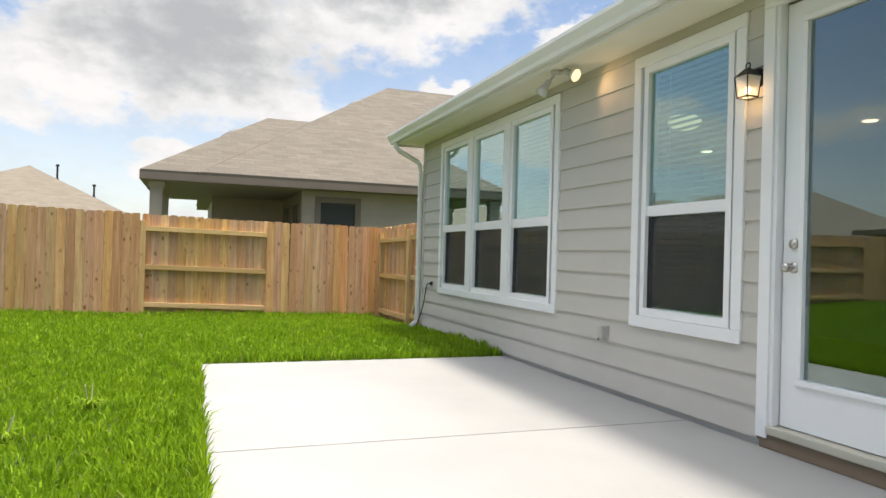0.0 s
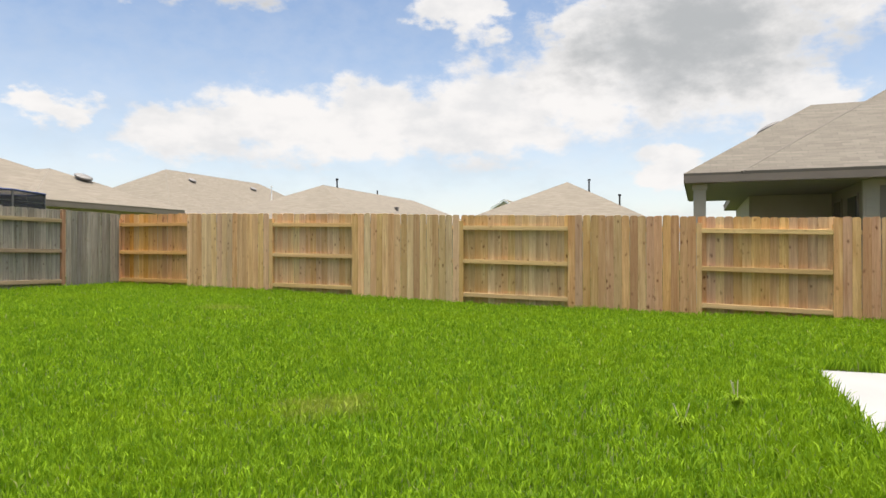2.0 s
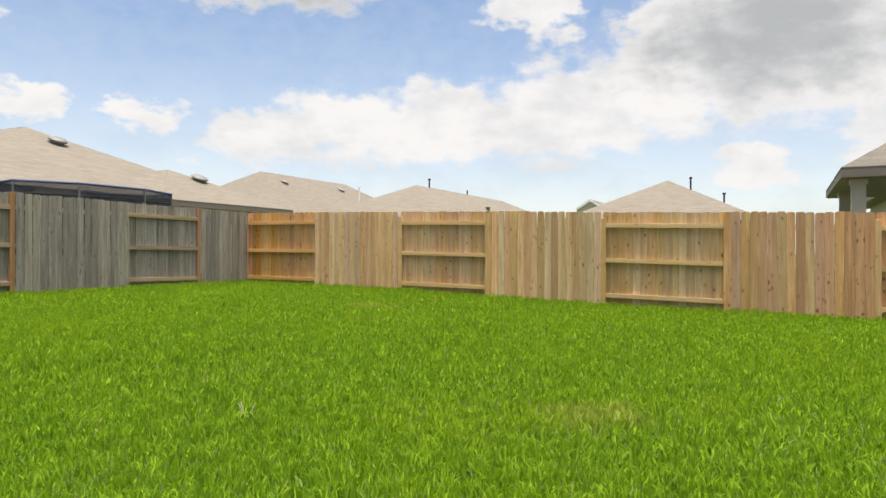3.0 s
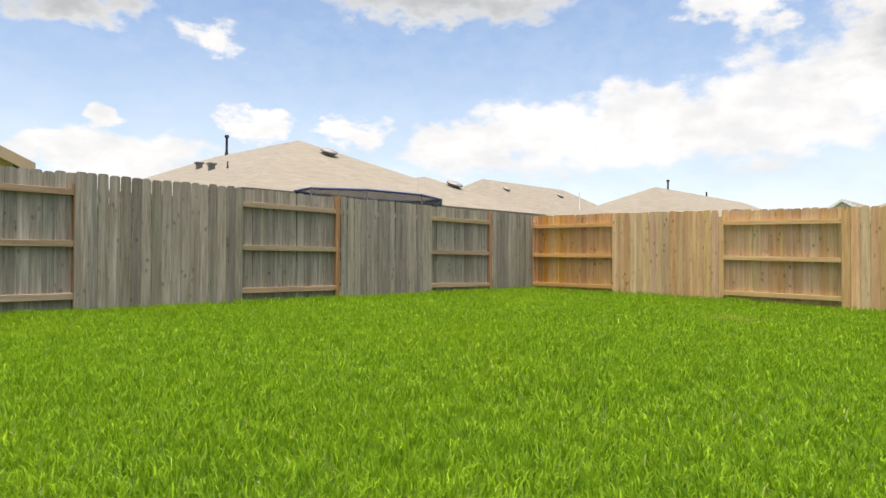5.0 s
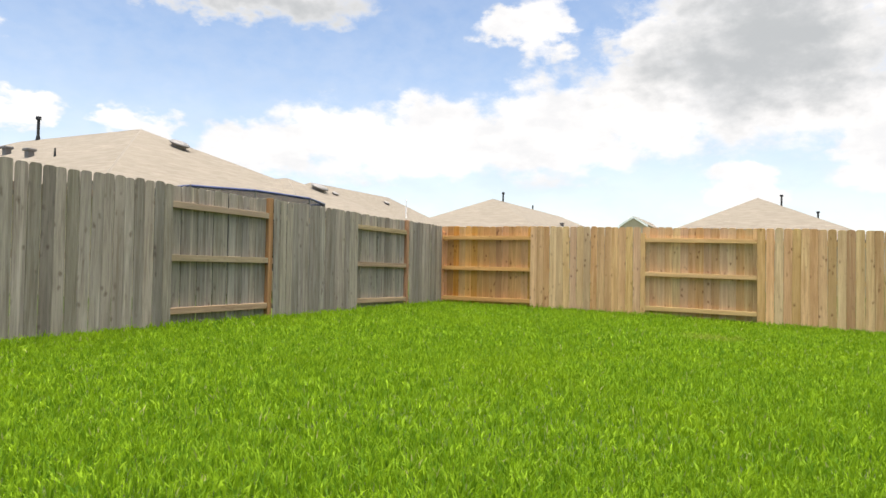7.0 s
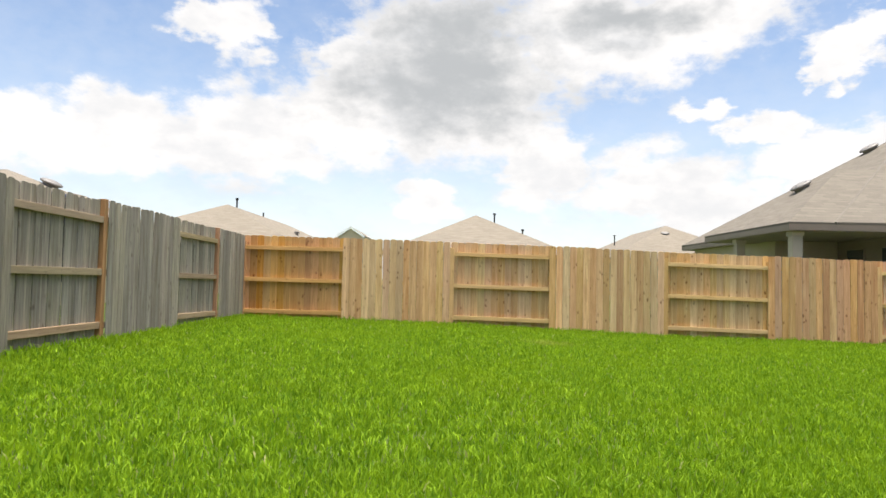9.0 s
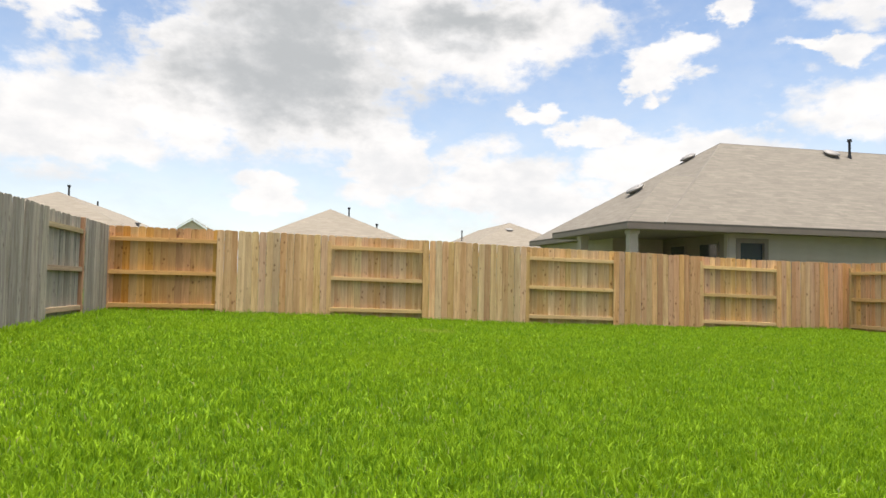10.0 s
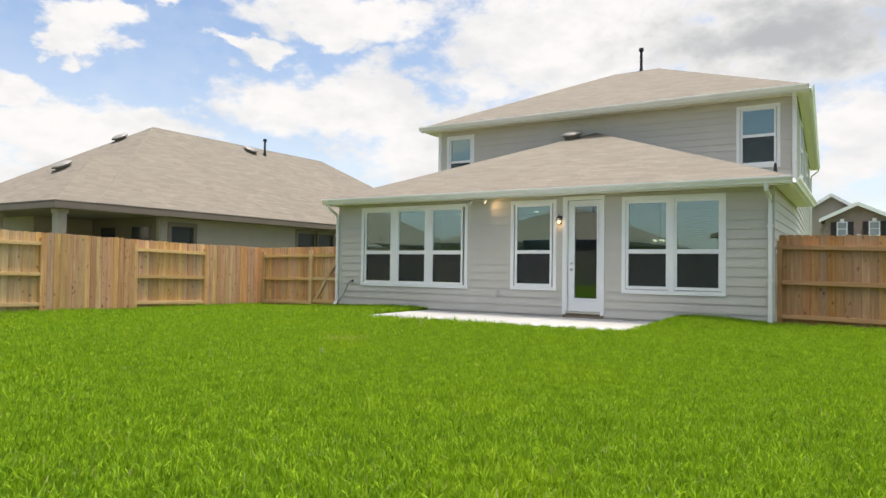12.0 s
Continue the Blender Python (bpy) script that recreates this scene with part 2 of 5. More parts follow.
def glass(name, tint, gloss, rough=0.0):
    """A thin pane: see-through, with a mirror coat that grows at a slant."""
    m = Nodes(name)
    nt = m.nt
    clear, coat, blend = m.n("BsdfTransparent"), m.n("BsdfGlossy"), m.n("MixShader")
    clear.inputs[0].default_value = c4(*tint)
    coat.inputs["Roughness"].default_value = rough
    coat.inputs["Color"].default_value = c4(0.86, 1.0, 0.97)
    slant = m.n("Math", **{"0": m.n("LayerWeight", Blend=0.5).outputs["Facing"], "1": 2.3})
    slant.operation = "POWER"
    m.put(blend, "0", m.span(slant.outputs[0], 0.0, 1.0, gloss, 0.9))
    nt.links.new(clear.outputs[0], blend.inputs[1]), nt.links.new(coat.outputs[0], blend.inputs[2])
    nt.links.new(blend.outputs[0], nt.nodes["Material Output"].inputs[0])
    return m.mat


def screen_mesh(name, col, cover):
    m = Nodes(name)
    clear, blend = m.n("BsdfTransparent"), m.n("MixShader")
    m.done(c4(*col), 0.8)
    blend.inputs[0].default_value = cover
    m.nt.links.new(clear.outputs[0], blend.inputs[1]), m.nt.links.new(m.bsdf.outputs[0], blend.inputs[2])
    m.nt.links.new(blend.outputs[0], m.nt.nodes["Material Output"].inputs[0])
    return m.mat


def glowing(name, col, strength):
    m = Nodes(name)
    m.put(m.bsdf, "Emission Color", c4(*col)), m.put(m.bsdf, "Emission Strength", strength)
    return m.done(c4(0.9, 0.85, 0.7), 0.3)


def lawn_soil():
    m = Nodes("lawn_soil")
    v = m.coords()
    patch, mid, small = m.noise(v, 0.35, 4), m.noise(v, 3.0, 4), m.noise(v, 45.0, 5, 0.7)
    c = m.mix(m.span(small, 0.35, 0.65), c4(0.05, 0.075, 0.018), c4(0.12, 0.175, 0.035))
    c = m.mix(m.span(mid, 0.45, 0.75, 0, 0.5), c, c4(0.13, 0.17, 0.04))
    c = m.mix(m.span(patch, 0.6, 0.8, 0, 0.5), c, c4(0.12, 0.11, 0.04))
    m.bump(small, 0.8, 0.05)
    return m.done(c, 0.9, 0.0, 0.1)


def grass_blades():
    m = Nodes("grass_blades")
    v = m.coords()
    isl = m.n("NewGeometry").outputs["Random Per Island"]
    patch = m.noise(v, 0.5, 4, 0.6)
    c = m.mix(isl, c4(0.072, 0.160, 0.008), c4(0.325, 0.485, 0.024))
    c = m.mix(m.span(patch, 0.5, 0.75, 0, 0.55), c, c4(0.27, 0.375, 0.012))
    straw = m.n("Math", **{"0": isl, "1": 0.985})
    straw.operation = "GREATER_THAN"
    c = m.mix(straw.outputs[0], c, c4(0.34, 0.33, 0.12))
    tuft = m.noise(v, 7.0, 3)
    c = m.mix(m.span(tuft, 0.38, 0.60, 0.42, 0.0), c, c4(0.045, 0.125, 0.008))
    # two worn, dry spots
    for x, y, r in ((7.05, -6.45, 0.42), (1.9, -11.4, 0.5)):
        gap = m.n("VectorMath", **{"0": v, "1": (x, y, 0.05)})
        gap.operation = "DISTANCE"
        rough_edge = m.n("Math", **{"0": gap.outputs["Value"], "1": tuft})
        rough_edge.operation = "ADD"
        c = m.mix(m.span(rough_edge.outputs[0], 0.5 + r * 0.4, 0.5 + r, 0.45, 0.0), c, c4(0.36, 0.32, 0.08))
    mat = m.done(c, 0.6, 0.0, 0.08)
    trans, blend = m.n("BsdfTranslucent"), m.n("MixShader")
    m.put(trans, "Color", m.mix(0.4, c, c4(0.27, 0.45, 0.006)))
    blend.inputs[0].default_value = 0.4
    m.nt.links.new(m.bsdf.outputs[0], blend.inputs[1]), m.nt.links.new(trans.outputs[0], blend.inputs[2])
    m.nt.links.new(blend.outputs[0], m.nt.nodes["Material Output"].inputs[0])
    return mat


def concrete():
    m = Nodes("concrete")
    v = m.coords()
    big, mid, small = m.noise(v, 0.7, 4), m.noise(m.coords((1.0, 6.0, 1.0)), 1.5, 5), m.noise(v, 120.0, 4, 0.7)
    c = m.mix(m.span(big, 0.3, 0.7), c4(0.265, 0.26, 0.25), c4(0.315, 0.31, 0.295))
    c = m.mix(m.span(mid, 0.45, 0.75, 0, 0.35), c, c4(0.305, 0.30, 0.29))
    c = m.mix(m.span(small, 0.3, 0.7, 0, 0.2), c, c4(0.35, 0.342, 0.33))
    m.bump(small, 0.15, 0.003)
    return m.done(c, 0.85, 0.0, 0.3)


def brickwork():
    m = Nodes("far_brick")
    sep, v_ = m.n("SeparateXYZ", Vector=m.coords()), m.n("CombineXYZ")
    m.put(v_, "X", sep.outputs[0]), m.put(v_, "Y", sep.outputs[2])
    v = v_.outputs[0]
    b = m.n("TexBrick", Vector=v, Color1=c4(0.31, 0.205, 0.16), Color2=c4(0.20, 0.14, 0.115), Mortar=c4(0.35, 0.32, 0.29), Scale=1.0, Mortar_Size=0.008, Brick_Width=0.24, Row_Height=0.08)
    c = m.mix(m.span(m.noise(v, 2.0, 3), 0.3, 0.7, 0, 0.4), b.outputs["Color"], c4(0.17, 0.12, 0.10))
    return m.done(c, 0.9)


M_SIDING = plain("grey_siding", (0.53, 0.50, 0.44), 0.65, grain=35, bump=0.08, var=0.08)
M_TRIM = plain("white_paint", (0.80, 0.80, 0.78), 0.5, var=0.06)
M_SOFFIT = plain("soffit_paint", (0.82, 0.78, 0.66), 0.6, var=0.07)
M_GUTTER = plain("white_gutter", (0.82, 0.81, 0.78), 0.35, var=0.08)
M_VINYL = plain("white_vinyl", (0.80, 0.80, 0.79), 0.35, var=0.04)
M_GLASS = glass("window_glass", (0.62, 0.80, 0.775), 0.15)
M_DOORGLASS = glass("door_glass", (0.72, 0.76, 0.78), 0.12)
M_SCREEN = screen_mesh("insect_screen", (0.045, 0.045, 0.045), 0.38)
M_BLIND = plain("blind_slats", (0.80, 0.80, 0.78), 0.5, var=0.08)
M_SHINGLE = shingles("brown_shingles", (0.142, 0.124, 0.100), (0.180, 0.158, 0.129), (0.112, 0.098, 0.08))
M_SHINGLE_FAR = shingles("tan_shingles", (0.178, 0.152, 0.118), (0.220, 0.190, 0.150), (0.145, 0.124, 0.097))
M_SHINGLE_DARK = shingles("grey_shingles", (0.12, 0.11, 0.10), (0.16, 0.148, 0.135), (0.07, 0.065, 0.06))
M_CAP = plain("ridge_caps", (0.158, 0.138, 0.112), 0.9, grain=50, bump=0.3, var=0.2)
M_CAP_FAR = plain("far_ridge_caps", (0.20, 0.172, 0.134), 0.9, grain=50, bump=0.3, var=0.2)
M_BROWNTRIM = plain("taupe_trim", (0.185, 0.148, 0.115), 0.6)
M_TAUPE = plain("taupe_siding", (0.375, 0.325, 0.26), 0.7)
# a darker brown than the siding, for porch ceiling, soffits and inner wall
M_PORCH = plain("porch_brown", (0.20, 0.16, 0.125), 0.7)
M_OCHRE = plain("ochre_siding", (0.60, 0.43, 0.21), 0.75)
M_TANTRIM = plain("tan_trim", (0.42, 0.30, 0.18), 0.65)
M_BEIGE = plain("beige_stucco", (0.45, 0.38, 0.26), 0.8)
M_DARKMETAL = plain("dark_metal", (0.035, 0.033, 0.032), 0.45, 0.6)
M_BRONZE = plain("vent_metal", (0.16, 0.15, 0.14), 0.5, 0.3)
M_NICKEL = plain("satin_nickel", (0.55, 0.52, 0.47), 0.28, 1.0)
M_LAMPGLASS = screen_mesh("lantern_glass", (0.80, 0.76, 0.68), 0.42)
M_BULB = glowing("warm_bulb", (1.0, 0.74, 0.42), 3.5)
M_FLOOD = glowing("flood_lens", (1.0, 0.74, 0.42), 0.5)
M_DIM = glowing("indoor_bulb", (1.0, 0.78, 0.50), 1.3)
M_DOME = glowing("dome_glass", (1.0, 0.72, 0.42), 0.5)
M_BULB_OFF = plain("bulb_glass", (0.62, 0.62, 0.58), 0.15)
M_NEW = wood("cedar_pickets", (0.76, 0.505, 0.265), (0.51, 0.305, 0.14), (0.80, 1.13), 0.010, 1.0, streak=0.7)
M_NEW_RED = wood("red_cedar_pickets", (0.76, 0.475, 0.25), (0.51, 0.285, 0.13), (0.78, 1.12), 0.012, 1.05, streak=0.75)
M_NEW_RAIL = wood("pine_rails", (0.66, 0.45, 0.22), (0.52, 0.33, 0.14), (0.92, 1.1), 0.006, 0.5)
M_NEW_RAIL_H = wood("pine_rails_long", (0.66, 0.45, 0.22), (0.52, 0.33, 0.14), (0.92, 1.1), 0.006, 0.4, axis=0)
M_ORANGE = wood("stained_pickets", (0.64, 0.36, 0.125), (0.47, 0.24, 0.072), (0.82, 1.18), 0.01)
M_ORANGE_RAIL = wood("stained_rails", (0.68, 0.40, 0.15), (0.52, 0.28, 0.09), (0.9, 1.1), 0.0, 0.4, axis=0)
M_BROWN = wood("brown_stained_pickets", (0.53, 0.30, 0.15), (0.38, 0.20, 0.092), (0.84, 1.14), 0.008)
M_BROWN_RAIL = wood("brown_stained_rails", (0.55, 0.33, 0.165), (0.41, 0.225, 0.10), (0.9, 1.1), 0.0, 0.4, axis=0)
M_GREY = wood("weathered_pickets", (0.41, 0.365, 0.295), (0.19, 0.165, 0.128), (0.74, 1.14), 0.010, 0.7, 0.9, 0.6)
M_GREY_RAIL = wood("weathered_rails", (0.40, 0.30, 0.19), (0.26, 0.185, 0.11), (0.85, 1.15), 0.015, 0.4, axis=0)
M_GREY_POST = wood("brown_post", (0.38, 0.23, 0.125), (0.25, 0.14, 0.07), (0.85, 1.15), 0.01, 0.3)
M_CONCRETE = concrete()
M_FOUND = plain("foundation", (0.23, 0.20, 0.17), 0.9, grain=40, bump=0.3, var=0.25)
M_SILL = plain("stained_sill", (0.26, 0.19, 0.12), 0.8, grain=20, bump=0.3, var=0.35)
M_THRESHOLD = plain("threshold", (0.50, 0.48, 0.38), 0.5, var=0.2)
M_SOIL = lawn_soil()
M_GRASS = grass_blades()
M_ROOM = plain("room_paint", (0.50, 0.48, 0.45), 0.8)
M_ROOMFLOOR = wood("room_floor", (0.28, 0.20, 0.14), (0.20, 0.14, 0.09), (0.9, 1.1), 0, 0, axis=0)
M_NET = screen_mesh("trampoline_net", (0.03, 0.03, 0.035), 0.55)
M_BLUE = plain("blue_padding", (0.03, 0.045, 0.14), 0.5)
M_DARKGLASS = plain("dark_pane", (0.03, 0.04, 0.045), 0.08, spec=0.8)
M_FARBRICK = brickwork()
M_RUBBER = plain("black_rubber", (0.02, 0.02, 0.02), 0.6)
M_PLASTIC = plain("grey_plastic", (0.48, 0.46, 0.42), 0.5)
M_LEAF = plain("weed_leaf", (0.21, 0.32, 0.02), 0.8, spec=0.05)


# ---- mesh helpers ----
WORLD_AT = {}


def thing(name, at, label="", category="", group="", kind=""):
    """An Empty at the base of a thing, the parent of its parts."""
    ob = new(name)
    ob.empty_display_size = 0.1
    ob.location = at
    WORLD_AT[ob] = Vector(at)
    return tagged(ob, label, category, group, kind)


def part(name, bm, material, parent=None, label=""):
    """Links a bmesh, built in world metres, as one mesh object with its origin at its base."""
    if len(bm.verts) == 0:
        bm.free()
        return None
    lo = Vector([min(v.co[i] for v in bm.verts) for i in range(3)])
    hi = Vector([max(v.co[i] for v in bm.verts) for i in range(3)])
    at = Vector(((lo.x + hi.x) / 2, (lo.y + hi.y) / 2, lo.z))
    bmesh.ops.translate(bm, verts=bm.verts, vec=-at)
    bmesh.ops.recalc_face_normals(bm, faces=bm.faces)
    me = bpy.data.meshes.new(name)
    bm.to_mesh(me)
    bm.free()
    me.materials.append(material)
    return place(name, me, at, parent, label)


def place(name, me, at, parent=None, label="", turn=None, scale=None):
    ob = new(name, me)
    base = WORLD_AT[parent] if parent else Vector((0, 0, 0))
    if parent:
        ob.parent = parent
    ob.location = Vector(at) - base
    if turn:
        ob.rotation_euler = turn
    if scale:
        ob.scale = scale
    WORLD_AT[ob] = Vector(at)
    return tagged(ob, label)


def box(bm, x0, x1, y0, y1, z0, z1, bevel=0.0):
    r = bmesh.ops.create_cube(bm, size=1.0, matrix=Matrix.LocRotScale(((x0 + x1) / 2, (y0 + y1) / 2, (z0 + z1) / 2), None, (abs(x1 - x0), abs(y1 - y0), abs(z1 - z0))))
    if bevel:
        edges = list({e for v in r["verts"] for e in v.link_edges})
        bmesh.ops.bevel(bm, geom=edges, offset=bevel, segments=2, affect="EDGES", profile=0.6)
    return bm


def boxed(*a, **k):
    return box(bmesh.new(), *a, **k)


def tube(bm, a, b, r0, r1=None, sides=12):
    a, b = Vector(a), Vector(b)
    m = Matrix.Translation((a + b) / 2) @ (b - a).to_track_quat("Z", "Y").to_matrix().to_4x4()
    bmesh.ops.create_cone(bm, cap_ends=True, segments=sides, radius1=r0, radius2=r0 if r1 is None else r1, depth=(b - a).length, matrix=m)
    return bm


def bar(bm, a, b, w, h):
    """A square bar from a to b."""
    a, b = Vector(a), Vector(b)
    m = Matrix.Translation((a + b) / 2) @ (b - a).to_track_quat("Z", "Y").to_matrix().to_4x4()
    bmesh.ops.create_cube(bm, size=1.0, matrix=m @ Matrix.Diagonal((w, h, (b - a).length, 1)))
    return bm


def ball(bm, at, r, squash=1.0, seg=12):
    bmesh.ops.create_uvsphere(bm, u_segments=seg, v_segments=seg // 2 + 2, radius=r, matrix=Matrix.Translation(at) @ Matrix.Diagonal((1, 1, squash, 1)))
    return bm


def prism(bm, loop, away):
    """A flat outline pushed along a vector."""
    low = [bm.verts.new(p) for p in loop]
    top = [bm.verts.new(Vector(p) + Vector(away)) for p in loop]
    bm.faces.new(low), bm.faces.new(top[::-1])
    for i in range(len(low)):
        j = (i + 1) % len(low)
        bm.faces.new((low[i], top[i], top[j], low[j]))
    return bm


def smooth(ob):
    for p in ob.data.polygons:
        p.use_smooth = True
    return ob


def lerp_table(v, xs, ys):
    return float(np.interp(v, xs, ys))


def ease(v, a, b):
    t = min(1.0, max(0.0, (v - a) / (b - a)))
    return t * t * (3 - 2 * t)


# ---- ground ----
YS, ZS = (-40, -18, -13, -8.5, -4, 0.5, 20), (0.24, 0.22, 0.14, -0.02, -0.10, -0.13, -0.13)


def ground_z(x, y):
    z = lerp_table(y, YS, ZS)
    z += 0.115 * ease(x, -1.2, 3.0) * ease(y, -7.0, -2.6)
    # the turf swells up on both sides of the patio
    z += 0.13 * ease(x, 10.30, 10.62) * (1 - 0.6 * ease(x, 11.2, 12.6)) * ease(y, -2.3, -0.9)
    return z + 0.035 * (1 - ease(x, 4.05, 4.38)) * ease(x, 2.2, 3.6) * ease(y, -1.8, -0.5)


PATIO = (4.385, 10.32, -3.145, 0.0)
FENCE_X, BACK_Y, RIGHT_X = -1.68, -17.40, 16.4


def lay_ground():
    xs = [-2500, -600, -150, -60, -25, -10, -5] + sorted([x * 0.5 for x in range(-6, 36)] + [4.37, 4.38, 10.31, 10.33, 10.75]) + [20, 30, 60, 150, 600, 2500]
    ys = [-2500, -600, -150, -60, -30, -22] + [y * 0.5 for y in range(-40, 6)] + [6, 12, 30, 60, 150, 600, 2500]
    bm = bmesh.new()
    grid = []
    for y in ys:
        row = []
        for x in xs:
            z = ground_z(x, y) + 0.012 * noise.noise((x * 0.9, y * 0.9, 0)) * (abs(x) < 40 and abs(y) < 40)
            if PATIO[0] - 0.01 < x < PATIO[1] and PATIO[2] < y < 0.4:
                z -= 0.12
            if 1.6 < x < 12.2 and y > 0.1:
                z -= 0.15
            row.append(bm.verts.new((x, y, z)))
        grid.append(row)
    for j in range(len(ys) - 1):
        for i in range(len(xs) - 1):
            bm.faces.new((grid[j][i], grid[j][i + 1], grid[j + 1][i + 1], grid[j + 1][i]))
    ob = part("ground", bm, M_SOIL)
    return tagged(smooth(ob), "green lawn ground under the grass", "ground", kind="structure")


lay_ground()


def lay_patio():
    x0, x1, y0, y1 = PATIO
    slab = thing("pavement", (7.3, -1.5, -0.1), "pale poured concrete patio in two slabs with a joint", "patio", kind="structure")
    joint = 7.34
    for a, b in ((x0, joint - 0.007), (joint + 0.007, x1)):
        part("slab", boxed(a, b, y0, -0.02, -0.10, 0.0, bevel=0.006), M_CONCRETE, slab)
    part("joint", boxed(joint - 0.007, joint + 0.007, y0 + 0.01, -0.03, -0.09, -0.005), M_FOUND, slab)


lay_patio()


# ---- walls, roofs ----
def wall_strips(a0, a1, z0, z1, holes):
    """The rectangles that are left of a wall round its openings (a0, a1, z0, z1)."""
    cuts = sorted({a0, a1, *[h[0] for h in holes], *[h[1] for h in holes]})
    out = []
    for p, q in zip(cuts, cuts[1:]):
        inside = sorted((h[2], h[3]) for h in holes if h[0] < (p + q) / 2 < h[1])
        z = z0
        for lo, hi in inside:
            if lo > z:
                out.append((p, q, z, lo))
            z = max(z, hi)
        if z < z1:
            out.append((p, q, z, z1))
    return out


def lap_courses(parent, a0, a1, z0, z1, holes, pos, material, step=0.1865):
    """Lap siding: one board a course and stretch between openings. pos(a, out, z) gives the place."""
    n = int(math.ceil((z1 - z0) / step))
    for k in range(n):
        lo, hi = z0 + k * step, min(z0 + (k + 1) * step + 0.02, z1)
        if hi - lo < 0.03:
            continue
        mid = (lo + min(hi, lo + step)) / 2
        spans, a = [], a0
        for h in sorted(holes):
            if h[2] < mid < h[3]:
                spans.append((a, h[0]))
                a = h[1]
        spans.append((a, a1))
        for p, q in spans:
            if q - p < 0.02:
                continue
            bm = bmesh.new()
            loop = [pos(p, 0.001, lo), pos(p, 0.026, lo), pos(p, 0.009, hi), pos(p, 0.001, hi)]
            away = Vector(pos(q, 0, 0)) - Vector(pos(p, 0, 0))
            part("siding_board", prism(bm, loop, away), material, parent)


def hip_faces(x0, x1, y0, y1, ze, pitch):
    """The planes of a hip roof over a rectangle: loops of corners, the eave edge first."""
    w, d = x1 - x0, y1 - y0
    run = min(w, d) / 2
    zr = ze + run * pitch
    a, b, c, e = Vector((x0, y0, ze)), Vector((x1, y0, ze)), Vector((x1, y1, ze)), Vector((x0, y1, ze))
    if w >= d:
        p, q = Vector((x0 + run, y0 + run, zr)), Vector((x1 - run, y0 + run, zr))
        return [(a, b, q, p), (b, c, q), (c, e, p, q), (e, a, p)]
    p, q = Vector((x0 + run, y0 + run, zr)), Vector((x0 + run, y1 - run, zr))
    return [(a, b, p), (b, c, q, p), (c, e, q), (e, a, p, q)]


def roof_mesh(name, loops, material, parent, thick=0.06, label=""):
    """Roof planes with thickness; UV in metres, along the eave and up the slope."""
    bm = bmesh.new()
    uv = bm.loops.layers.uv.new("UVMap")
    for loop in loops:
        pts = [Vector(p) for p in loop]
        u = (pts[1] - pts[0]).normalized()
        n = u.cross(pts[-1] - pts[0]).normalized()
        v = n.cross(u)
        f = bm.faces.new([bm.verts.new(p) for p in pts])
        for lp in f.loops:
            lp[uv].uv = ((lp.vert.co - pts[0]).dot(u), (lp.vert.co - pts[0]).dot(v))
        low = [bm.verts.new(p - Vector((0, 0, thick))) for p in pts]
        bm.faces.new(low[::-1])
        for i in range(len(pts)):
            j = (i + 1) % len(pts)
            bm.faces.new((f.verts[j], f.verts[i], low[i], low[j]))
    me = bpy.data.meshes.new(name)
    bm.to_mesh(me)
    bm.free()
    me.materials.append(material)
    return place(name, me, (0, 0, 0), parent, label)


def ridge_caps(loops, parent, material, r=0.07):
    """Cap shingles along hips and ridges."""
    bm = bmesh.new()
    seen = {}
    for loop in loops:
        for i in range(len(loop)):
            a, b = Vector(loop[i]), Vector(loop[(i + 1) % len(loop)])
            key = frozenset((tuple(a.to_tuple(2)), tuple(b.to_tuple(2))))
            seen[key] = seen.get(key, 0) + 1
            if seen[key] == 2:
                tube(bm, a - Vector((0, 0, 0.035)), b - Vector((0, 0, 0.03)), 0.04, sides=6)
    part("ridge_cap", bm, M_CAP_FAR if material is M_SHINGLE_FAR else M_CAP, parent)


def dome_vent(at, tilt, label="low round bronze metal roof vent on shingles", yaw=0.0, r=0.28):
    v = thing("roof_vent", at, label, "roof vent", "roof vents")
    bm = bmesh.new()
    bmesh.ops.create_cone(bm, cap_ends=True, segments=24, radius1=r * 0.8, radius2=r * 0.8, depth=0.12, matrix=Matrix.Translation(at))
    body = part("base", bm, M_BRONZE, v)
    bm = bmesh.new()
    bmesh.ops.create_uvsphere(bm, u_segments=24, v_segments=10, radius=r * 1.15, matrix=Matrix.Translation(Vector(at) + Vector((0, 0, 0.09))) @ Matrix.Diagonal((1, 1, 0.28, 1)))
    smooth(part("cap", bm, M_VENTCAP, v))
    v.rotation_euler = (tilt * math.cos(yaw), tilt * math.sin(yaw), 0)
    return v


M_VENTCAP = plain("vent_cap", (0.19, 0.175, 0.16), 0.55, 0.1)


def stack_pipe(at, h=0.6, r=0.05, label="thin dark metal vent pipe on a shingle roof", metal=None):
    v = thing("vent_pipe", at, label, "vent pipe", "vent pipes")
    x, y, z = at
    part("pipe", tube(bmesh.new(), (x, y, z - 0.15), (x, y, z + h), r), metal or M_DARKMETAL, v)
    part("flashing", tube(bmesh.new(), (x, y, z - 0.12), (x, y, z + 0.1), r * 1.9, r * 1.2), metal or M_DARKMETAL, v)
    if h > 0.5:
        part("cap", tube(bmesh.new(), (x, y, z + h), (x, y, z + h + 0.1), r * 1.9, r * 1.7), metal or M_DARKMETAL, v)
    return v


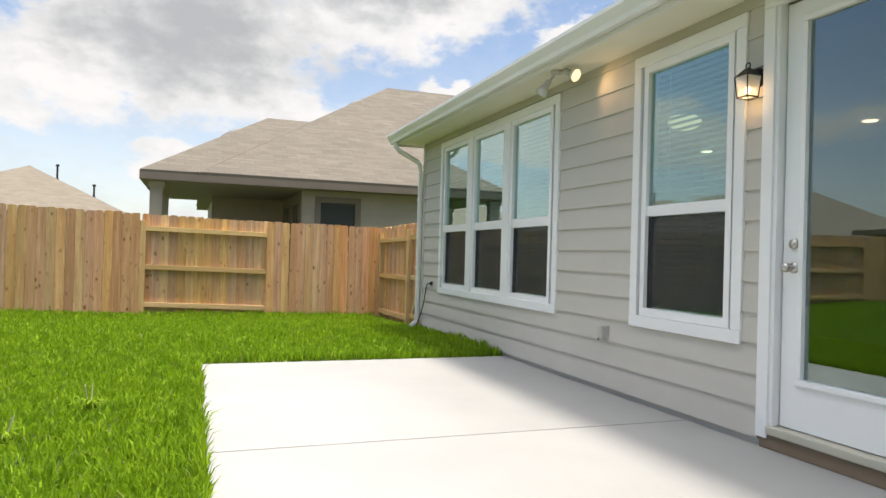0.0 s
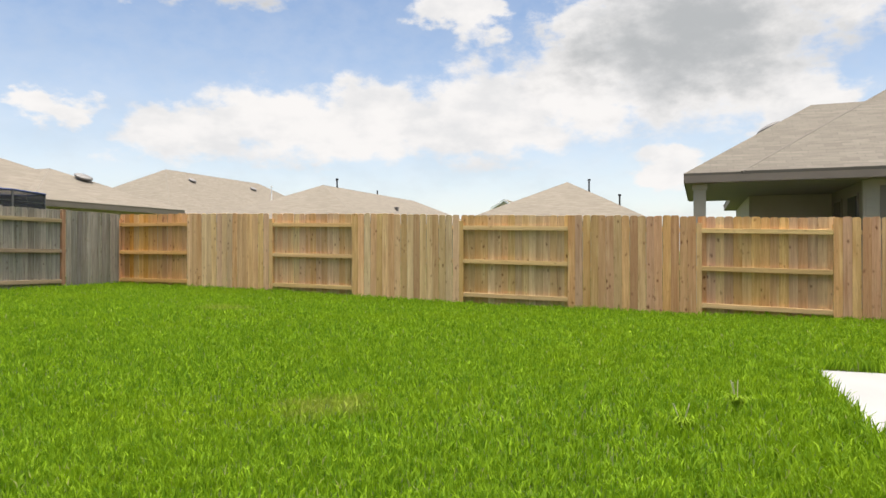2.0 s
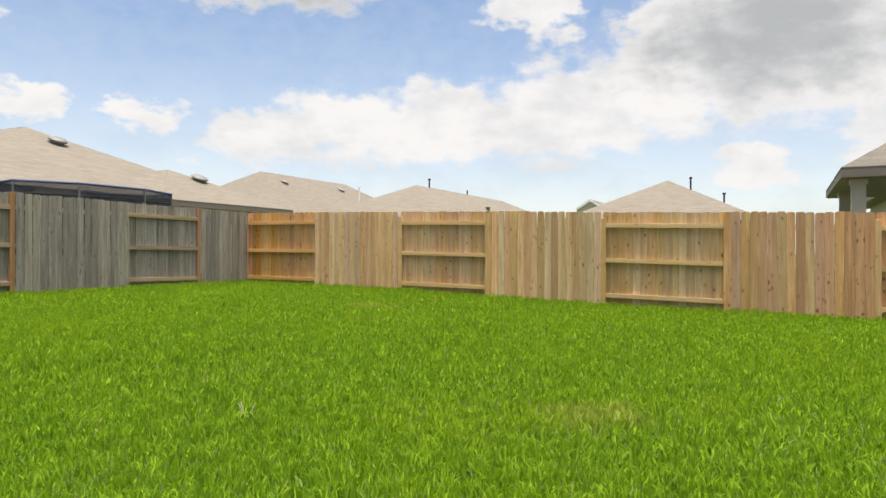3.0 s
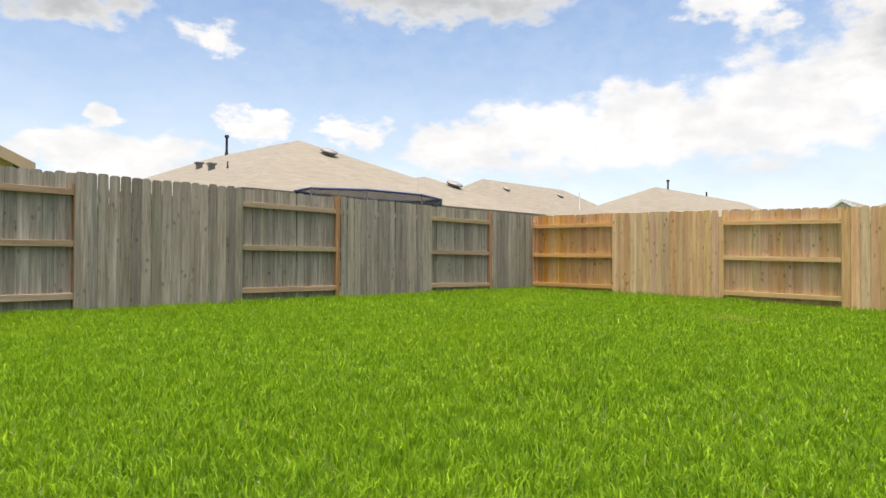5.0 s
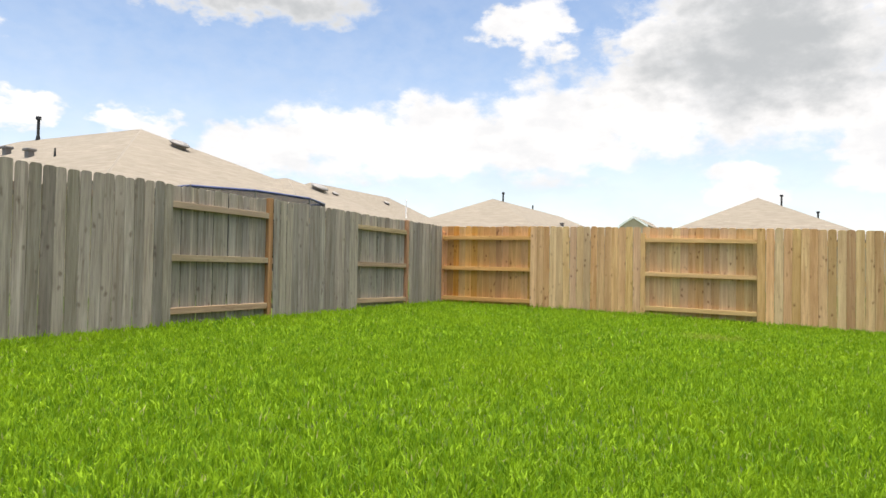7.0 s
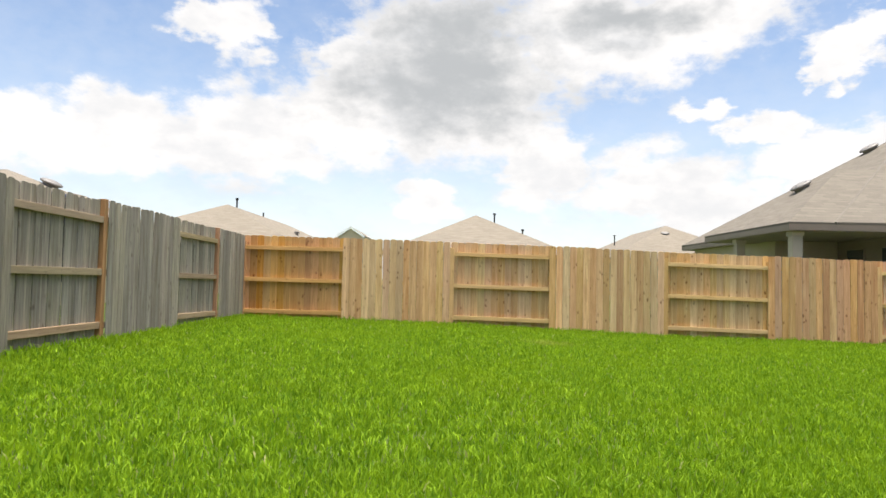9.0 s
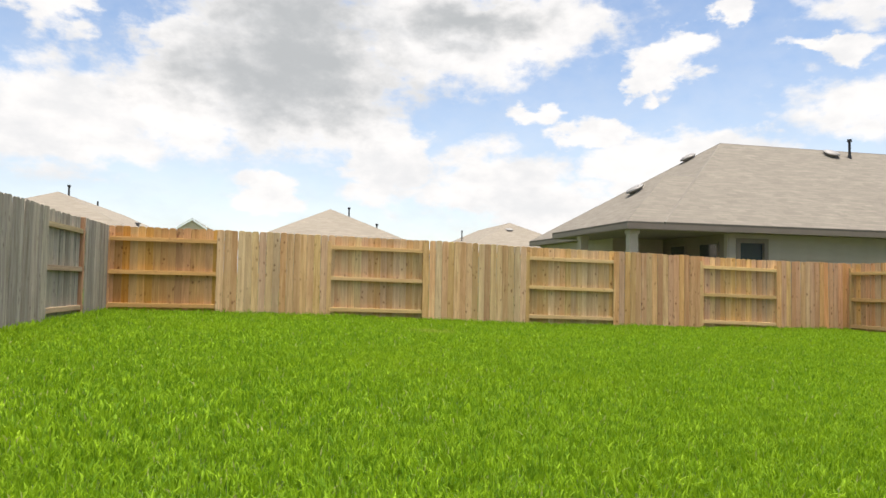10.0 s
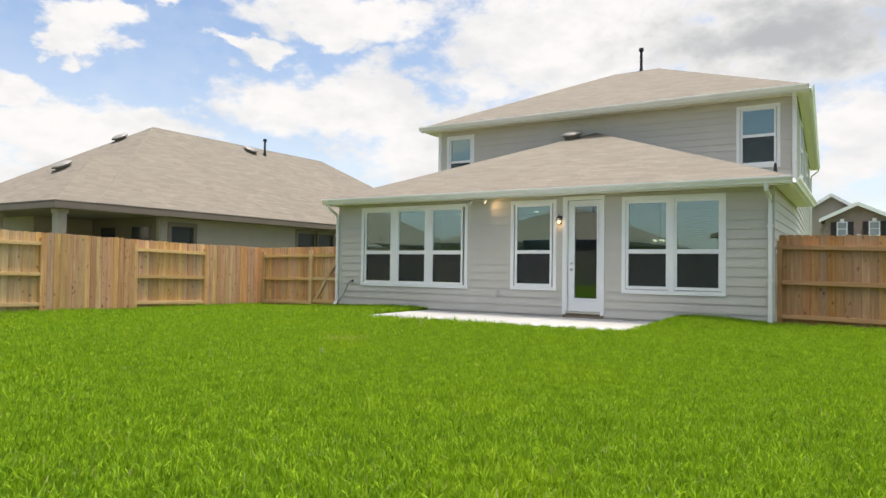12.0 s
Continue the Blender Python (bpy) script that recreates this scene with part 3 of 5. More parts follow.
# ---- the house ----
HX0, HX1 = 1.45, 12.25          # side walls
NORTH_Y, SKEW = 19.6, 0.04        # far wall; the side wall runs slightly inwards
UY, UTOP, LTOP = 5.1, 5.62, 2.73  # upper wall, wall heights
BASE = 0.04


OPENINGS = [(2.30, 5.44, 0.64, 2.56), (6.752, 7.742, 0.648, 2.568), (8.05, 8.85, 0.06, 2.62), (9.39, 11.32, 0.64, 2.56)]
TRIMS = [(2.226, 5.512, 0.56, 2.637), (6.672, 7.82, 0.578, 2.645), (7.967, 8.929, 0.0, 2.69), (9.309, 11.40, 0.57, 2.637)]
UP_OPEN = [(1.86, 2.72, 3.90, 5.38), (10.92, 11.80, 3.90, 5.38)]
UP_TRIM = [(1.77, 2.81, 3.80, 5.47), (10.83, 11.89, 3.80, 5.47)]


def build_house_walls():
    south = thing("wall_south", (6.9, 0.0, 0.0), "grey lap siding wall with white trimmed windows", "wall", kind="structure")
    bm = bmesh.new()
    for p, q, lo, hi in wall_strips(HX0, HX1, BASE - 0.1, LTOP + 0.1, OPENINGS):
        box(bm, p, q, 0.0, 0.14, lo, hi)
    part("sheathing", bm, M_SIDING, south)
    lap_courses(south, HX0, HX1, BASE, LTOP, TRIMS, lambda a, o, z: (a, -o, z), M_SIDING)
    up = thing("wall_upper", (6.9, UY, 2.8), "grey lap siding upper storey wall", "wall", kind="structure")
    bm = bmesh.new()
    for p, q, lo, hi in wall_strips(HX0, HX1, 2.8, UTOP + 0.1, UP_OPEN):
        box(bm, p, q, UY, UY + 0.14, lo, hi)
    part("sheathing", bm, M_SIDING, up)
    lap_courses(up, HX0, HX1, 3.0, UTOP, UP_TRIM, lambda a, o, z: (a, UY - o, z), M_SIDING)
    east = thing("wall_east", (HX1, 6.0, 0.0), "grey lap siding side wall", "wall", kind="structure")
    bm = bmesh.new()
    box(bm, HX1 - 0.14, HX1, 0.142, UY, BASE - 0.1, LTOP + 0.1)
    prism(bm, [(HX1 - 0.14, UY + 0.142, BASE - 0.1), (HX1, UY + 0.142, BASE - 0.1), (HX1, UY + 0.142, UTOP + 0.1), (HX1 - 0.14, UY + 0.142, UTOP + 0.1)], (-SKEW * (NORTH_Y - UY), NORTH_Y - UY - 0.142, 0))
    part("sheathing", bm, M_SIDING, east)
    lap_courses(east, 0.0, UY, BASE, LTOP, [], lambda a, o, z: (HX1 + o, a, z), M_SIDING)
    lap_courses(east, UY, NORTH_Y, BASE, UTOP, [], lambda a, o, z: (HX1 + o - SKEW * (a - UY), a, z), M_SIDING)
    for y in (7.4, 13.2):
        x = HX1 - SKEW * (y - UY)
        fr = bmesh.new()
        for a, b, lo, hi in ((y, y + 0.1, 3.8, 5.45), (y + 0.85, y + 0.95, 3.8, 5.45), (y + 0.1, y + 0.85, 5.35, 5.45), (y + 0.1, y + 0.85, 3.8, 3.9), (y + 0.1, y + 0.85, 4.58, 4.66)):
            box(fr, x - 0.06, x + 0.035, a, b, lo, hi, 0.004)
        w = part("window", fr, M_TRIM, east)
        part("pane", boxed(x - 0.05, x + 0.012, y + 0.09, y + 0.86, 3.89, 5.36), M_DARKGLASS, w)
    west = thing("wall_west", (HX0, 6.0, 0.0), "grey siding side wall", "wall", kind="structure")
    bm = bmesh.new()
    box(bm, HX0, HX0 + 0.14, 0.142, UY, BASE - 0.1, LTOP + 0.1)
    box(bm, HX0, HX0 + 0.14, UY + 0.142, NORTH_Y, BASE - 0.1, UTOP + 0.1)
    part("sheathing", bm, M_SIDING, west)
    lap_courses(west, 0.0, UY, BASE, LTOP, [], lambda a, o, z: (HX0 - o, a, z), M_SIDING)
    north = part("wall_north", boxed(HX0, HX1 - SKEW * (NORTH_Y - UY), NORTH_Y, NORTH_Y + 0.14, 0, UTOP), M_SIDING)
    tagged(north, "grey wall that closes the house", "wall", kind="structure")
    # corner boards
    for name, x, y0, z0, z1 in (("trim", HX1, 0.0, BASE, LTOP), ("trim", HX0, 0.0, BASE, LTOP), ("trim", HX1, UY, 3.0, UTOP), ("trim", HX0, UY, 3.9, UTOP)):
        sgn = 1 if x > 5 else -1
        bm = bmesh.new()
        box(bm, x - 0.085 * sgn, x + 0.026 * sgn, y0 - 0.027, y0 - 0.003, z0, z1, 0.003)
        tagged(part(name, bm, M_SIDING if y0 < 1 else M_TRIM), "painted corner board of the siding", "trim", kind="structure")
    f = part("foundation", boxed(HX0 + 0.02, HX1 - 0.02, 0.003, 0.13, -0.35, BASE - 0.002), M_FOUND)
    tagged(f, "stained concrete foundation strip under the siding", "foundation", kind="structure")
    # the room behind the windows
    for name, b, mat_ in (("floor", (HX0 + 0.15, HX1 - 0.15, 0.145, 5.0, 0.02, 0.10), M_ROOMFLOOR), ("ceiling", (HX0 + 0.15, HX1 - 0.15, 0.145, 5.0, 2.75, 2.83), M_ROOM), ("wall_inner", (HX0 + 0.15, HX1 - 0.15, 5.0, 5.08, 0.1, 2.75), M_ROOM), ("ceiling", (HX0 + 0.15, HX1 - 0.4, UY + 0.145, 9.0, UTOP - 0.1, UTOP - 0.02), M_ROOM), ("wall_inner", (HX0 + 0.15, HX1 - 0.4, 9.0, 9.08, 2.9, UTOP - 0.1), M_ROOM)):
        tagged(part(name, boxed(*b), mat_), "plain room surface behind the windows", "room", kind="structure")


build_house_walls()


def sash_window(name, units, trim, glass_z, meet, y, label, blinds=True):
    """A row of single-hung units in one white casing: casing boards, sash frames, panes, screens."""
    t0, t1, tz0, tz1 = trim
    w = thing(name, ((t0 + t1) / 2, y, tz0), label, "window", kind="structure")
    tw = 0.085
    b = 0.004
    part("head_casing", boxed(t0, t1, y - 0.036, y - 0.001, tz1 - tw, tz1, bevel=b), M_TRIM, w)
    part("window_sill", boxed(t0, t1, y - 0.039, y - 0.001, tz0, tz0 + tw, bevel=b), M_TRIM, w)
    for a0, a1 in ((t0, t0 + tw), (t1 - tw, t1)):
        part("side_casing", boxed(a0, a1, y - 0.036, y - 0.001, tz0 + tw + 0.001, tz1 - tw - 0.001, bevel=b), M_TRIM, w)
    for (g0, g1), (h0, h1) in zip(units, units[1:]):
        part("mullion", boxed(g1 + 0.052, h0 - 0.052, y - 0.036, y + 0.06, tz0 + tw + 0.001, tz1 - tw - 0.001, bevel=b), M_TRIM, w)
    z0, z1 = glass_z
    for g0, g1 in units:
        fr = bmesh.new()
        for q in ((g0 - 0.05, g0, y - 0.02, y + 0.06, z0 - 0.06, z1 + 0.06), (g1, g1 + 0.05, y - 0.02, y + 0.06, z0 - 0.06, z1 + 0.06), (g0, g1, y - 0.02, y + 0.06, z1, z1 + 0.06), (g0, g1, y - 0.02, y + 0.06, z0 - 0.06, z0)):
            box(fr, *q)
        unit = part("window_frame", fr, M_VINYL, w)
        part("meeting_rail", boxed(g0 + 0.001, g1 - 0.001, y - 0.012, y + 0.05, meet[0], meet[1], bevel=0.006), M_VINYL, w)
        inner = bmesh.new()
        for q in ((g0, g0 + 0.012), (g1 - 0.012, g1)):
            box(inner, q[0], q[1], y + 0.012, y + 0.05, z0, meet[0])
        part("sash_edge", inner, M_DARKMETAL, w)
        for lo, hi, dy in ((meet[1], z1, 0.012), (z0, meet[0], 0.034)):
            pane = part("pane", boxed(g0, g1, y + dy, y + dy + 0.004, lo, hi), M_GLASS, unit)
            pane.visible_shadow = False
        part("insect_screen", boxed(g0 + 0.012, g1 - 0.012, y + 0.006, y + 0.008, z0 + 0.012, meet[0] - 0.003), M_SCREEN, unit, "dark insect screen")
        if blinds:
            hang_blind(g0 - 0.02, g1 + 0.02, y + 0.105, z0 - 0.02, z1 + 0.04)
    return w


SLATS = {}


def hang_blind(x0, x1, y, z0, z1):
    b = thing("window_blind", ((x0 + x1) / 2, y, z0), "lowered white slatted blind behind the pane", "window blind", "window blinds")
    part("headrail", boxed(x0, x1, y - 0.025, y + 0.025, z1 - 0.04, z1), M_BLIND, b)
    part("bottom_rail", boxed(x0, x1, y - 0.022, y + 0.022, z0, z0 + 0.02), M_BLIND, b)
    w = round(x1 - x0, 2)
    if w not in SLATS:
        bm = bmesh.new()
        prism(bm, [(-w / 2, -0.024, -0.006), (-w / 2, 0.0, 0.001), (-w / 2, 0.024, 0.006), (-w / 2, 0.024, 0.0085), (-w / 2, 0.0, 0.0035), (-w / 2, -0.024, -0.0035)], (w, 0, 0))
        bmesh.ops.recalc_face_normals(bm, faces=bm.faces)
        SLATS[w] = bpy.data.meshes.new("slat")
        bm.to_mesh(SLATS[w])
        bm.free()
        SLATS[w].materials.append(M_BLIND)
    z = z0 + 0.045
    while z < z1 - 0.05:
        place("slat", SLATS[w], ((x0 + x1) / 2, y, z), b, turn=(-0.32, 0, 0))
        z += 0.045
    for dx in (0.12, -0.12):
        xx = (x0 + dx) if dx > 0 else (x1 + dx)
        part("cord", boxed(xx - 0.002, xx + 0.002, y - 0.003, y + 0.003, z0, z1), M_BLIND, b)


sash_window("window_1", [(2.385, 3.185), (3.445, 4.25), (4.495, 5.315)], TRIMS[0], (0.70, 2.50), (1.395, 1.49), 0.0, "white triple window with blinds and lower screens")
sash_window("window_2", [(6.827, 7.655)], TRIMS[1], (0.725, 2.505), (1.415, 1.495), 0.0, "white single window with blind beside the door")
sash_window("window_3", [(9.45, 10.235), (10.455, 11.262)], TRIMS[3], (0.73, 2.49), (1.42, 1.51), 0.0, "white double window with blinds and lower screens")
sash_window("window_4", [(1.92, 2.66)], UP_TRIM[0], (3.95, 5.33), (4.55, 4.63), UY, "white upper storey window", False)
sash_window("window_5", [(10.98, 11.74)], UP_TRIM[1], (3.95, 5.33), (4.62, 4.70), UY, "white upper storey window", False)


def build_door():
    x0, x1, zt = 7.967, 8.929, 2.69
    d = thing("door_1", (8.45, 0.0, 0.08), "closed white patio door with one full glass lite", "door", kind="structure")
    for a, b in ((x0, x0 + 0.085), (x1 - 0.085, x1)):
        part("casing", boxed(a, b, -0.045, -0.001, 0.06, zt - 0.086, bevel=0.005), M_TRIM, d)
    part("head_casing", boxed(x0, x1, -0.045, -0.001, zt - 0.085, zt, bevel=0.005), M_TRIM, d)
    part("jamb", boxed(8.052, 8.078, -0.03, 0.13, 0.137, 2.615), M_TRIM, d)
    part("jamb", boxed(8.836, 8.849, -0.03, 0.13, 0.137, 2.615), M_TRIM, d)
    sx0, sx1, sz0, sz1 = 8.086, 8.834, 0.142, 2.60
    g0, g1, h0, h1 = 8.235, 8.745, 0.43, 2.47
    leaf = bmesh.new()
    for q in ((sx0, g0, sz0, sz1), (g1, sx1, sz0, sz1), (g0, g1, sz0, h0), (g0, g1, h1, sz1)):
        box(leaf, q[0], q[1], 0.022, 0.066, q[2], q[3])
    slab = part("leaf", leaf, M_VINYL, d)
    for q in ((g0 - 0.035, g1 + 0.035, h0 - 0.035, h0), (g0 - 0.035, g1 + 0.035, h1, h1 + 0.035), (g0 - 0.035, g0, h0 + 0.001, h1 - 0.001), (g1, g1 + 0.035, h0 + 0.001, h1 - 0.001)):
        part("lite_bead", boxed(q[0], q[1], 0.006, 0.022, q[2], q[3], bevel=0.006), M_VINYL, slab)
    pane = part("pane", boxed(g0, g1, 0.034, 0.040, h0, h1), M_DOORGLASS, slab)
    pane.visible_shadow = False
    k = bmesh.new()
    tube(k, (8.165, 0.022, 1.064), (8.165, 0.010, 1.064), 0.032, 0.030, 20)
    tube(k, (8.165, 0.010, 1.064), (8.165, -0.025, 1.064), 0.012, sides=12)
    ball(k, (8.165, -0.038, 1.064), 0.028, 1.0, 16)
    smooth(part("door_knob", k, M_NICKEL, slab, "satin nickel knob"))
    k = bmesh.new()
    tube(k, (8.165, 0.022, 1.20), (8.165, 0.004, 1.20), 0.030, 0.027, 20)
    tube(k, (8.165, 0.004, 1.20), (8.165, -0.002, 1.20), 0.014, sides=12)
    smooth(part("deadbolt", k, M_NICKEL, slab, "satin nickel deadbolt"))
    part("threshold", boxed(8.052, 8.85, -0.055, 0.12, 0.087, 0.135, bevel=0.008), M_THRESHOLD, d)
    part("sill", boxed(7.99, 8.91, -0.035, 0.0, 0.0, 0.085, bevel=0.006), M_SILL, d, "stained wooden sill")


build_door()

EAVE_Y, EAVE_Z = -0.53, 2.85
LX0, LX1 = 1.28, 12.60


def gutter(parent, a, b, out, z):
    """An ogee gutter along an eave from a to b; out points away from the house."""
    a, b, out = Vector(a), Vector(b), Vector(out)
    prof = [(0.0, 0.0), (0.0, -0.115), (0.045, -0.13), (0.075, -0.125), (0.085, -0.09), (0.115, -0.045), (0.125, -0.03), (0.125, 0.0), (0.115, 0.0), (0.115, -0.03), (0.075, -0.085), (0.06, -0.115), (0.01, -0.105), (0.01, 0.0)]
    loop = [a + out * p + Vector((0, 0, z + q)) for p, q in prof]
    part("gutter", prism(bmesh.new(), loop, b - a), M_GUTTER, parent, "white ogee gutter")


def build_roofs():
    low = thing("roof_lower", (6.97, 2.0, LTOP), "brown shingle hip roof with white gutter", "roof", kind="structure")
    ax, ay = (LX0 + LX1) / 2, UY
    az = EAVE_Z + 0.0 + 2.28
    A, B = Vector((LX0, EAVE_Y + 0.1, EAVE_Z)), Vector((LX1, EAVE_Y + 0.1, EAVE_Z))
    C, D, P = Vector((LX1, UY, EAVE_Z)), Vector((LX0, UY, EAVE_Z)), Vector((ax, ay, az))
    loops = [(A, B, P), (B, C, P), (D, A, P)]
    roof_mesh("shingles", loops, M_SHINGLE, low)
    ridge_caps(loops, low, M_SHINGLE)
    part("soffit", boxed(LX0 + 0.02, LX1 - 0.02, EAVE_Y + 0.13, 0.0, LTOP, LTOP + 0.03), M_SOFFIT, low)
    part("soffit", boxed(HX1 + 0.03, LX1 - 0.02, 0.001, UY, LTOP, LTOP + 0.03), M_SOFFIT, low)
    part("soffit", boxed(LX0 + 0.02, HX0 - 0.03, 0.001, UY, LTOP, LTOP + 0.03), M_SOFFIT, low)
    part("fascia", boxed(LX0, LX1, EAVE_Y + 0.1, EAVE_Y + 0.125, LTOP - 0.03, EAVE_Z - 0.064), M_TRIM, low)
    part("fascia", boxed(LX1 - 0.025, LX1, EAVE_Y + 0.126, UY, LTOP - 0.03, EAVE_Z - 0.064), M_TRIM, low)
    part("fascia", boxed(LX0, LX0 + 0.025, EAVE_Y + 0.126, UY, LTOP - 0.03, EAVE_Z - 0.064), M_TRIM, low)
    gutter(low, (LX0 - 0.02, EAVE_Y + 0.098, 0), (LX1 + 0.02, EAVE_Y + 0.098, 0), (0, -1, 0), EAVE_Z)
    gutter(low, (LX1 + 0.002, EAVE_Y + 0.1, 0), (LX1 + 0.002, UY, 0), (1, 0, 0), EAVE_Z)
    up = thing("roof_upper", (6.97, 11.0, UTOP), "brown shingle hip roof with white gutter", "roof", kind="structure")
    x0, x1, y0, y1, ze = 1.0, 12.56, 4.63, 20.0, 5.76
    loops = hip_faces(x0, x1, y0, y1, ze, 0.45)
    a_, b_, p_ = loops[0]
    c_, e_, q_ = loops[2]
    p_, o_, q_ = Vector((7.42, p_.y, p_.z)), Vector((5.85, p_.y, p_.z)), Vector((7.0, q_.y, q_.z))
    slant = SKEW * (y1 - y0)
    c_ = Vector((x1 - slant, y1, ze))
    loops = [(a_, b_, p_, o_), (b_, c_, q_, p_), (c_, e_, q_), (e_, a_, o_, q_), (o_, p_, q_)]
    roof_mesh("shingles", loops, M_SHINGLE, up)
    ridge_caps(loops, up, M_SHINGLE)
    for b in ((x0 + 0.02, x1 - 0.02, y0 + 0.03, UY, UTOP, UTOP + 0.03), (x0 + 0.02, HX0 - 0.03, UY + 0.001, y1, UTOP, UTOP + 0.03)):
        part("soffit", boxed(*b), M_SOFFIT, up)
    part("fascia", boxed(x0, x1, y0, y0 + 0.025, UTOP - 0.03, ze - 0.064), M_TRIM, up)
    run = Vector((-SKEW * (y1 - UY), y1 - UY, 0))
    part("soffit", prism(bmesh.new(), [(HX1 + 0.03, UY + 0.001, UTOP), (x1 - 0.045, UY + 0.001, UTOP), (x1 - 0.045, UY + 0.001, UTOP + 0.03), (HX1 + 0.03, UY + 0.001, UTOP + 0.03)], run), M_SOFFIT, up)
    part("fascia", prism(bmesh.new(), [(x1 - 0.025, y0 + 0.026, UTOP - 0.03), (x1, y0 + 0.026, UTOP - 0.03), (x1, y0 + 0.026, ze - 0.064), (x1 - 0.025, y0 + 0.026, ze - 0.064)], (-slant, y1 - y0 - 0.026, 0)), M_TRIM, up)
    gutter(up, (x0 - 0.02, y0 - 0.002, 0), (x1 + 0.02, y0 - 0.002, 0), (0, -1, 0), ze)
    gutter(up, (x1 + 0.002, y0, 0), (x1 + 0.002 - slant, y1, 0), (1, 0, 0), ze)


build_roofs()


def downspout(points, label="white metal downspout on the house corner", w=0.075, d=0.055):
    s = thing("downspout", points[-1], label, "downspout", "downspouts")
    for i, (a, b) in enumerate(zip(points, points[1:])):
        bm = bmesh.new()
        bar(bm, a, b, w, d)
        bmesh.ops.bevel(bm, geom=list(bm.edges), offset=0.012, segments=2, affect="EDGES")
        part("pipe" if i > 1 else "elbow", bm, M_GUTTER, s)
    for z in (0.35, 0.8):
        a, b = Vector(points[-3]), Vector(points[-2])
        p = b.lerp(a, z)
        part("strap", boxed(p.x - 0.055, p.x + 0.055, p.y - 0.032, p.y + 0.03, p.z - 0.02, p.z + 0.02, bevel=0.003), M_GUTTER, s)
    return s


downspout([(1.44, -0.50, 2.76), (1.44, -0.44, 2.62), (1.42, -0.10, 2.46), (1.42, -0.065, 2.35), (1.42, -0.065, 0.10), (1.40, -0.16, 0.0)])
spout = downspout([(12.17, -0.50, 2.76), (12.17, -0.46, 2.62), (12.20, -0.10, 2.50), (12.20, -0.065, 2.42), (12.20, -0.065, 0.10), (12.20, -0.16, 0.02)])
downspout([(12.24, 4.62, 5.66), (12.24, 4.70, 5.5), (12.22, 4.98, 5.36), (12.22, 5.03, 5.25), (12.22, 5.03, 3.2), (12.22, 4.95, 3.06)])
part("boot", boxed(12.145, 12.255, -0.24, -0.03, -0.03, 0.05, bevel=0.012), M_RUBBER, spout, "black rubber boot")
NX = HX1 - SKEW * (NORTH_Y - UY)
downspout([(NX + 0.38, 19.5, 5.64), (NX + 0.36, 19.5, 5.5), (NX + 0.10, 19.5, 5.3), (NX + 0.07, 19.5, 5.15), (NX + 0.07, 19.5, 0.1), (NX + 0.16, 19.5, -0.1)])


# ---- fences ----
PICKET_W, PICKET_H = 0.138, 1.76
PICKETS = {}


def picket_mesh(kind, material):
    """A dog-eared board, slightly cupped and bowed; three shapes share the work."""
    key = (kind, material.name)
    if key not in PICKETS:
        w, h, e = PICKET_W / 2 * (1 - 0.006 * kind), PICKET_H, 0.028 + 0.004 * kind
        bm = bmesh.new()
        prism(bm, [(-w, 0, 0), (w, 0, 0), (w, 0, h - e), (w - e * 0.35, 0, h - e * 0.28), (w - e, 0, h), (-w + e, 0, h), (-w + e * 0.35, 0, h - e * 0.28), (-w, 0, h - e)], (0, 0.016, 0))
        long = [e for e in bm.edges if abs(e.verts[0].co.z - e.verts[1].co.z) > 1.0]
        bmesh.ops.bevel(bm, geom=long, offset=0.0065, segments=1, affect="EDGES")
        bmesh.ops.recalc_face_normals(bm, faces=bm.faces)
        me = bpy.data.meshes.new("picket")
        bm.to_mesh(me)
        bm.free()
        me.materials.append(material)
        PICKETS[key] = me
    return PICKETS[key]


